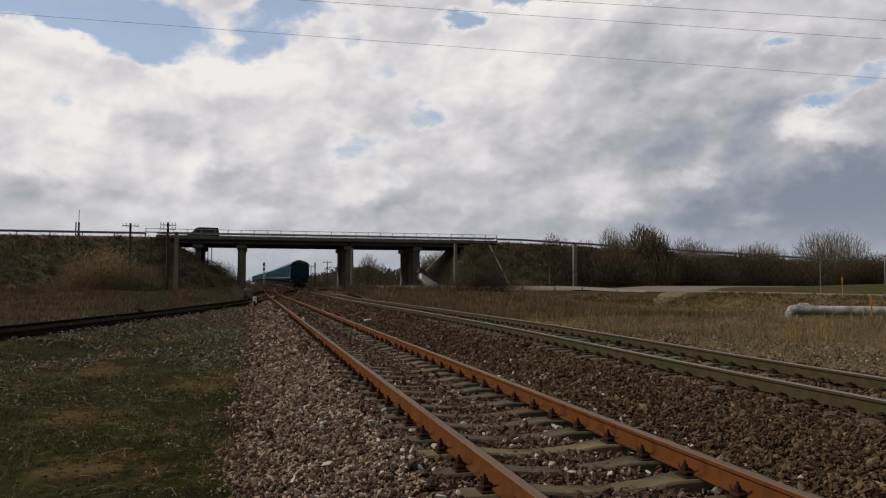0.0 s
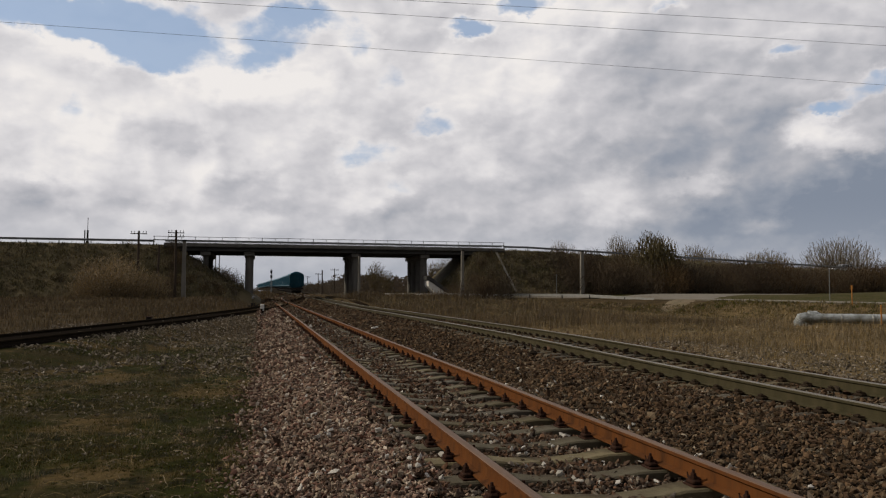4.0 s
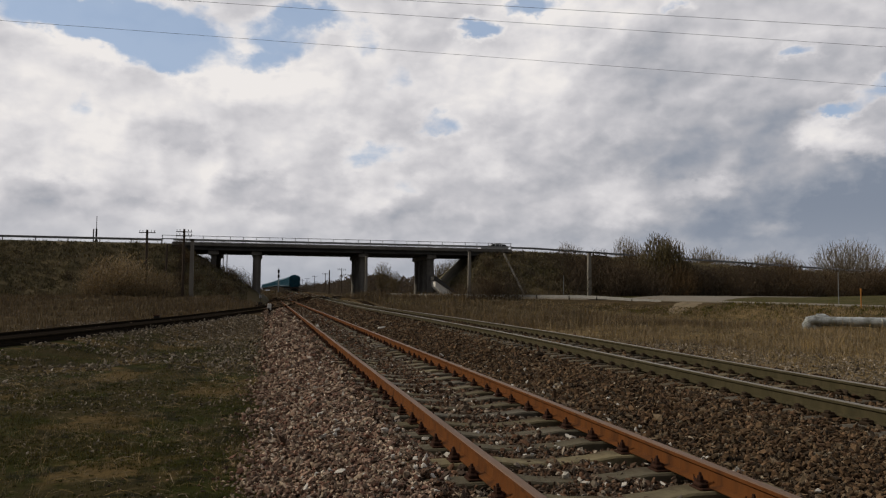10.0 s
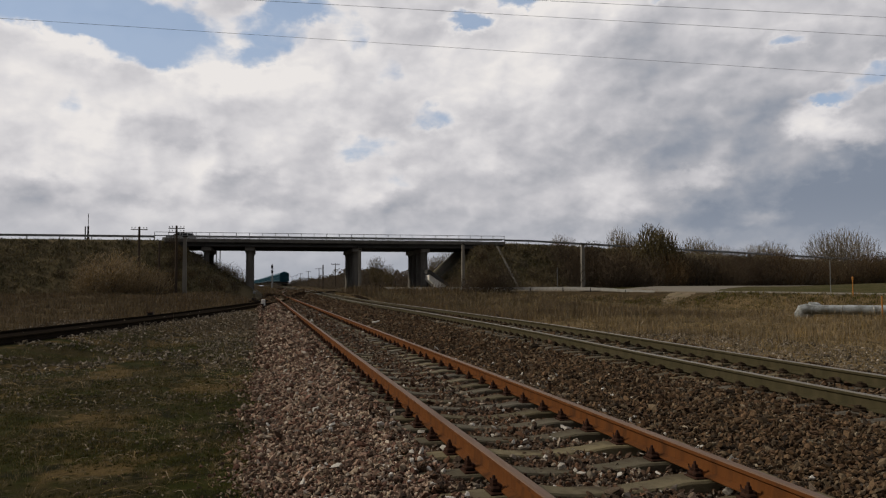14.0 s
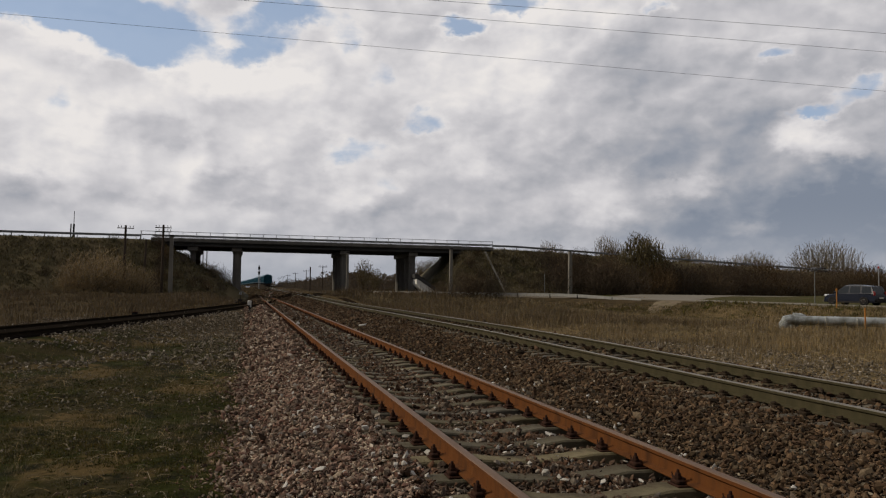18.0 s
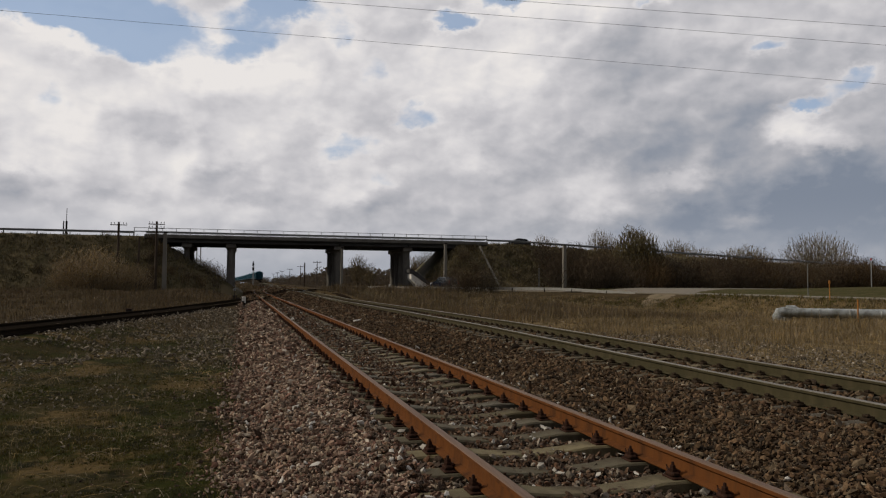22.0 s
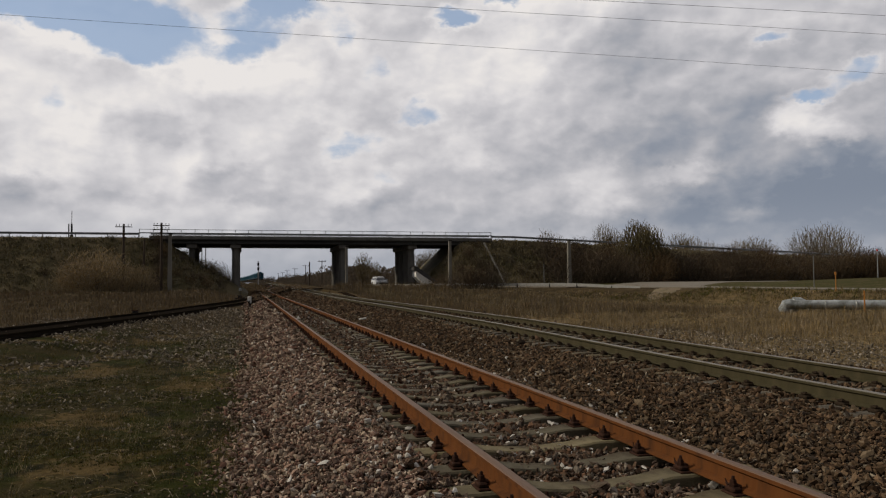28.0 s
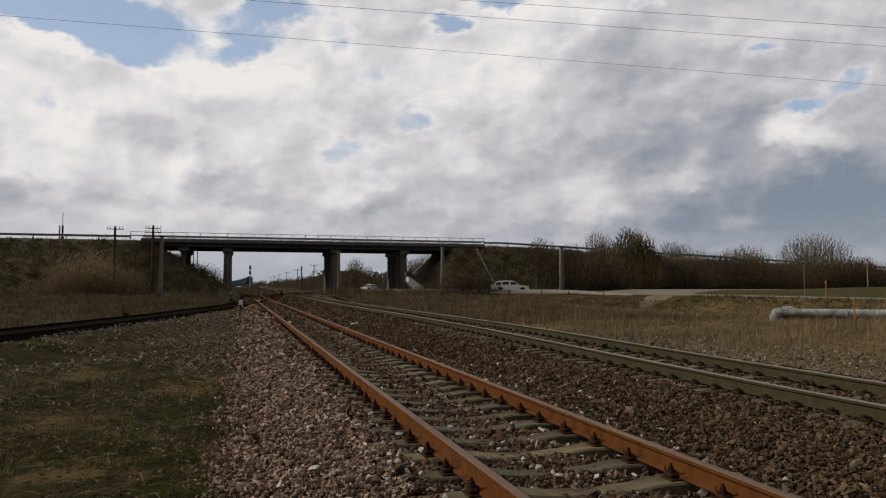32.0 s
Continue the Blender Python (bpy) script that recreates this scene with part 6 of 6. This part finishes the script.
def place_stuff():
    scatter_stones("shoulder_stones", M["pale_stone"], "loose pinkish-grey crushed stones on the ballast shoulder", [
        (-0.9, 1.5, -24.0, 3.4, 9000, 0.07), (-1.3, 1.5, 3.4, 8.0, 28000, 0.029), (-1.3, 1.5, 8.0, 15.5, 26000, 0.036), (-0.7, 1.5, 15.5, 34.0, 12000, 0.062), (-0.5, 1.5, 34.0, 65.0, 7500, 0.085)], shoulder_z, 11, on_sleeper)
    scatter_stones("brown_stones", M["brown_stone"], "loose dark brown crushed stones between the tracks", [
        (3.6, 10.6, -24.0, 3.4, 14000, 0.08), (3.6, 6.5, 3.4, 8.0, 18000, 0.035), (3.6, 6.6, 8.0, 15.5, 20000, 0.041), (3.6, 6.6, 15.5, 34.0, 18000, 0.052), (3.8, 6.8, 34.0, 65.0, 11000, 0.085), (-0.4, 7.0, 62.0, 112.0, 10000, 0.12), (0.5, 9.5, 112.0, 165.0, 4000, 0.18),
        (6.0, 10.8, 5.0, 15.6, 18000, 0.042), (6.0, 11.4, 15.6, 34.0, 11000, 0.075)], bed_z, 12, on_sleeper)
    scatter_stones("ballast_stones", M["stone"], "loose reddish-brown and grey crushed stones", [
        (1.2, 4.0, -24.0, 3.4, 9000, 0.06), (1.2, 4.0, 3.4, 8.0, 17000, 0.032), (1.2, 4.0, 8.0, 15.5, 16000, 0.039), (1.2, 4.0, 15.5, 34.0, 13000, 0.060), (1.2, 4.0, 34.0, 65.0, 7000, 0.085)], bed_z, 1, on_sleeper)
    scatter_stones("pale_stones", M["pale"], "scattered pale limestone pieces in the ballast", [(0.3, 4.2, 3.8, 9.0, 260, 0.040), (0.0, 5.0, 9.0, 16.0, 160, 0.045), (-0.3, 6.0, 16.0, 40.0, 60, 0.07)], lambda x, y: bed_z(x, y) + 0.02, 2)
    scatter_stones("gravel", M["gravel"], "grey gravel beside the dark track and the main line", [(-10.0, -0.2, 17.0, 44.0, 16000, 0.06), (-8.0, -0.3, 10.0, 17.0, 4200, 0.030), (-6.0, -0.3, 4.5, 10.0, 900, 0.024), (11.0, 18.5, 9.0, 30.0, 11000, 0.055)], ground_z, 3, lambda x, y: x < 0 and y < 24 and noise.noise((x * 0.6, y * 0.6, 5)) < -0.02)
    scatter_stones("stray_stones", M["pale_stone"], "small stray stones in the turf beside the ballast", [(-1.7, 0.2, 5.4, 10.0, 1500, 0.018), (-1.9, 0.2, 10.0, 20.0, 1300, 0.026)], ground_z, 41, lambda x, y: noise.noise((x * 23.0, y * 23.0, 2)) < 0.35 * (-x - 0.3))
    turf = lambda x, y: x > -0.15 + 0.35 * noise.noise((y * 0.9, 3, 1)) or abs(x - left_x(y)) < 1.7
    grass("short_grass", M["green"], "short mossy grass beside the tracks", [(-6.0, 0.1, 5.4, 9.5, 14000, 8, 0.020), (-8.5, 0.0, 9.5, 15.0, 11000, 7, 0.028), (-9.0, -0.2, 15.0, 24.0, 4500, 6, 0.038)], ground_z, 4, width=0.0018, lean=0.6, clump=0.75, skip=turf)
    grass("dark_moss", M["moss"], "dark green cushions of moss and leaves in the turf", [(-6.0, 0.0, 5.4, 15.0, 3200, 9, 0.016)], ground_z, 31, width=0.0035, lean=0.9, clump=1.3, skip=turf)
    grass("dry_tufts", M["straw"], "bent tufts of dry straw-coloured grass in the moss", [(-6.0, 0.2, 5.4, 10.0, 1300, 9, 0.05), (-8.5, 0.2, 10.0, 16.0, 1500, 8, 0.06), (-9.0, -0.3, 16.0, 30.0, 1200, 8, 0.08)], ground_z, 15, width=0.0014, lean=0.9, clump=0.55, wind=0.15, skip=turf)
    straws("fallen_straw", M["straw"], "pale fallen grass stalks lying on the moss", [(-6.0, 0.3, 5.4, 10.0, 1500, 0.17), (-8.0, 0.3, 10.0, 17.0, 1500, 0.22)], ground_z, 33, 0.0015)
    field = lambda x, y: road_gap(x, y) < (4.5 if y < 60 else 7.0) or x < 16.0 + 5.0 * noise.noise((x * 0.2, y * 0.12, 8))
    grass("dry_grass", M["straw"], "dry straw-coloured grass in ragged tufts", [(12.0, 44.0, 12.0, 40.0, 9000, 12, 0.13), (13.0, 46.0, 40.0, 85.0, 8000, 11, 0.18), (15.0, 36.0, 22.0, 38.0, 3000, 14, 0.24), (26.0, 36.0, 24.0, 33.0, 800, 11, 0.38)], ground_z, 5, width=0.0020, lean=0.22, clump=0.22, wind=0.05, skip=field)
    grass("dull_grass", M["straw_dull"], "dull matted dead grass between the tufts", [(12.0, 44.0, 12.0, 40.0, 7000, 7, 0.10), (13.0, 46.0, 40.0, 80.0, 5000, 7, 0.14)], ground_z, 35, width=0.0028, lean=0.9, clump=0.35, wind=0.1, skip=field)
    straws("fallen_stalks", M["straw"], "pale fallen stalks among the dead grass", [(12.0, 34.0, 13.0, 40.0, 2600, 0.45)], ground_z, 36, 0.0014)
    grass("verge_grass", M["green"], "rough green and brown grass on the road's bank", [(28.0, 49.0, 30.0, 70.0, 9000, 7, 0.16)], ground_z, 16, width=0.0028, lean=0.5, clump=0.2, wind=0.1, skip=lambda x, y: road_gap(x, y) < (3.5 if y < 60 else 6.5) or road_gap(x, y) > 10)
    grass("dead_weeds", M["weed"], "brown dead weed stems", [(-40.0, -4.0, 26.0, 99.0, 13000, 8, 0.26), (11.5, 28.0, 40.0, 84.0, 7500, 13, 0.30), (11.0, 26.0, 84.0, 108.0, 3500, 8, 0.50), (13.0, 34.0, 18.0, 45.0, 1100, 7, 0.30), (-4.0, -0.3, 20.0, 50.0, 130, 6, 0.28), (-8.0, -1.0, 50.0, 135.0, 2600, 9, 0.32), (-3.0, 1.0, 112.0, 150.0, 500, 9, 0.35), (-12.0, 3.6, 125.0, 280.0, 3000, 8, 0.45)], ground_z, 6,
          width=0.0021, lean=0.16, clump=0.20, wind=0.04, skip=lambda x, y: (x < 0 and abs(x - left_x(y)) < 2.2) or road_gap(x, y) < 4.5)
    grass("pale_weeds", M["straw_dull"], "pale dead weed stems among the brown ones", [(-40.0, -4.0, 26.0, 99.0, 1600, 6, 0.24), (12.0, 30.0, 38.0, 90.0, 3500, 7, 0.40)], ground_z, 37, width=0.0019, lean=0.18, clump=0.33, wind=0.04, skip=lambda x, y: (x < 0 and abs(x - left_x(y)) < 2.2) or road_gap(x, y) < 4.5)
    grass("bank_grass", M["bank_grass"], "matted brown grass on the embankment's slope", [(-75, -3, 96, 109, 12000, 7, 0.26)], lambda x, y: max(bank_z(x, y, False), ground_z(x, y)), 7, width=0.004, lean=0.5,
          skip=lambda x, y: bank_z(x, y, False) < -0.2)
    grass("bank_grass", M["bank_grass"], "matted brown grass on the embankment's slope", [(23, 60, 96, 109, 9000, 7, 0.28), (60, 140, 96, 109, 4000, 7, 0.3)], lambda x, y: max(bank_z(x, y, True), ground_z(x, y)), 8, width=0.004, lean=0.5,
          skip=lambda x, y: bank_z(x, y, True) < 0 or road_gap(x, y) < 5)


place_lineside()
place_plants()
place_stuff()

van = car("van", "dark teal panel van driving over the bridge", "van", "teal_paint", 4.5, 1.85, 1.85, r=0.33, **VAN)
estate = car("estate_car", "silver-grey estate car driving over the bridge", "car", "silver_paint", 4.6, 1.78, 1.48, rack=True, **ESTATE)
mpv = car("family_car", "dark blue family car driving on the lower road", "car", "blue_paint", 4.45, 1.8, 1.66, **MPV)
hatch = car("hatchback", "black hatchback car driving over the bridge", "car", "dark_paint", 4.2, 1.74, 1.46, **HATCH)
white = car("estate_car", "white estate car driving out from under the bridge", "car", "white_car", 4.6, 1.78, 1.48, rack=True, **ESTATE)
late = car("hatchback", "silver hatchback car coming along the lower road", "car", "silver_paint", 4.1, 1.72, 1.46, **HATCH)

WAGONS = 30
first = hopper_wagon()
train = [first] + [copy_thing(first, Matrix.Identity(4)) for _ in range(WAGONS - 1)]


# ---------------------------------------------------------------- what moves
def drive(vehicle, stops, z, low=False):
    """Keys a vehicle along (seconds, x, y), held before and after at its ends."""
    rows = []
    for i, (t, x, y) in enumerate(stops):
        a = stops[max(i - 1, 0)]
        b = stops[min(i + 1, len(stops) - 1)]
        yaw = math.degrees(math.atan2(b[2] - a[2], b[1] - a[1]))
        zz = z + road_z(y) + rise(y) if low else z(x)
        rows.append((t, pose(x, y, zz, 0, 0, yaw)))
    if rows[0][0] > 0:
        rows.insert(0, (0.0, rows[0][1]))
    if rows[-1][0] < 32:
        rows.append((32.0, rows[-1][1]))
    walk(vehicle, rows)


def motions():
    deck = lambda x: crest(x) - 0.14
    drive(van, VAN_WAY, deck)
    drive(estate, ESTATE_WAY, deck)
    drive(hatch, HATCH_WAY, deck)
    drive(mpv, MPV_WAY, 0.03, True)
    drive(white, WHITE_WAY, 0.03, True)
    drive(late, LATE_WAY, 0.03, True)
    for k, w in enumerate(train):
        rows = []
        for t, d in TRAIN_WAY:
            y = d + 7.0 + k * 14.7
            rows.append((t, pose(main_x(y), y, main_z(y), math.degrees(math.atan(0.0075)) if y < 430 else 0, 0, -math.degrees(math.atan((main_x(y + 5) - main_x(y - 5)) / 10)))))
        walk(w, rows)


# seconds, x, y
VAN_WAY = [(0.00, -7.19, 112.30), (1.00, -17.35, 112.30), (2.00, -27.52, 112.30), (2.50, -32.61, 112.30), (14.50, -154.63, 112.30)]
ESTATE_WAY = [(0.00, 146.26, 112.30), (8.00, 57.29, 112.30), (9.00, 46.08, 112.30), (10.00, 34.71, 112.30), (11.00, 23.22, 112.30), (12.00, 11.64, 112.30), (13.00, 0.01, 112.30), (14.00, -11.65, 112.30), (14.50, -17.47, 112.30), (26.50, -157.15, 112.30)]
HATCH_WAY = [(13.00, 149.31, 112.30), (21.00, 54.96, 112.30), (22.00, 42.89, 112.30), (23.00, 30.33, 112.30), (24.00, 17.35, 112.30), (25.00, 4.06, 112.30), (26.00, -9.47, 112.30), (27.00, -23.14, 112.30), (27.50, -30.01, 112.30), (32.00, -91.84, 112.30)]
MPV_WAY = [(16.00, 54.87, 23.58), (18.00, 49.07, 51.03), (18.50, 47.00, 57.89), (19.00, 44.95, 64.45), (19.50, 42.33, 71.50), (20.00, 39.62, 78.27), (20.50, 36.33, 83.21), (21.00, 32.76, 87.64), (21.50, 29.51, 90.50), (22.50, 23.60, 103.50), (23.50, 21.60, 113.50), (24.00, 21.30, 118.00), (25.00, 21.60, 127.50), (26.00, 22.60, 137.00), (27.00, 29.00, 158.00), (28.00, 38.00, 165.00), (31.00, 66.00, 175.50), (32.00, 75.00, 177.00)]
WHITE_WAY = [(17.00, 90.00, 179.00), (21.50, 40.00, 168.50), (22.50, 30.00, 162.50), (23.00, 26.50, 158.50), (24.00, 21.60, 150.00), (25.50, 18.40, 132.00), (28.00, 20.90, 120.00), (29.00, 21.50, 105.50), (30.00, 22.80, 95.20), (31.00, 26.60, 89.90), (31.50, 29.60, 88.30), (32.00, 32.90, 87.60)]
LATE_WAY = [(20.00, 100.00, 181.00), (29.00, 44.00, 170.00), (31.00, 32.00, 164.00), (32.00, 27.20, 159.50)]
TRAIN_WAY = [(0.0, 129.0), (4.0, 165.0), (8.0, 201.0), (12.0, 237.0), (16.0, 273.0), (20.0, 309.0), (24.0, 345.0), (28.0, 381.0), (32.0, 417.0)]

motions()
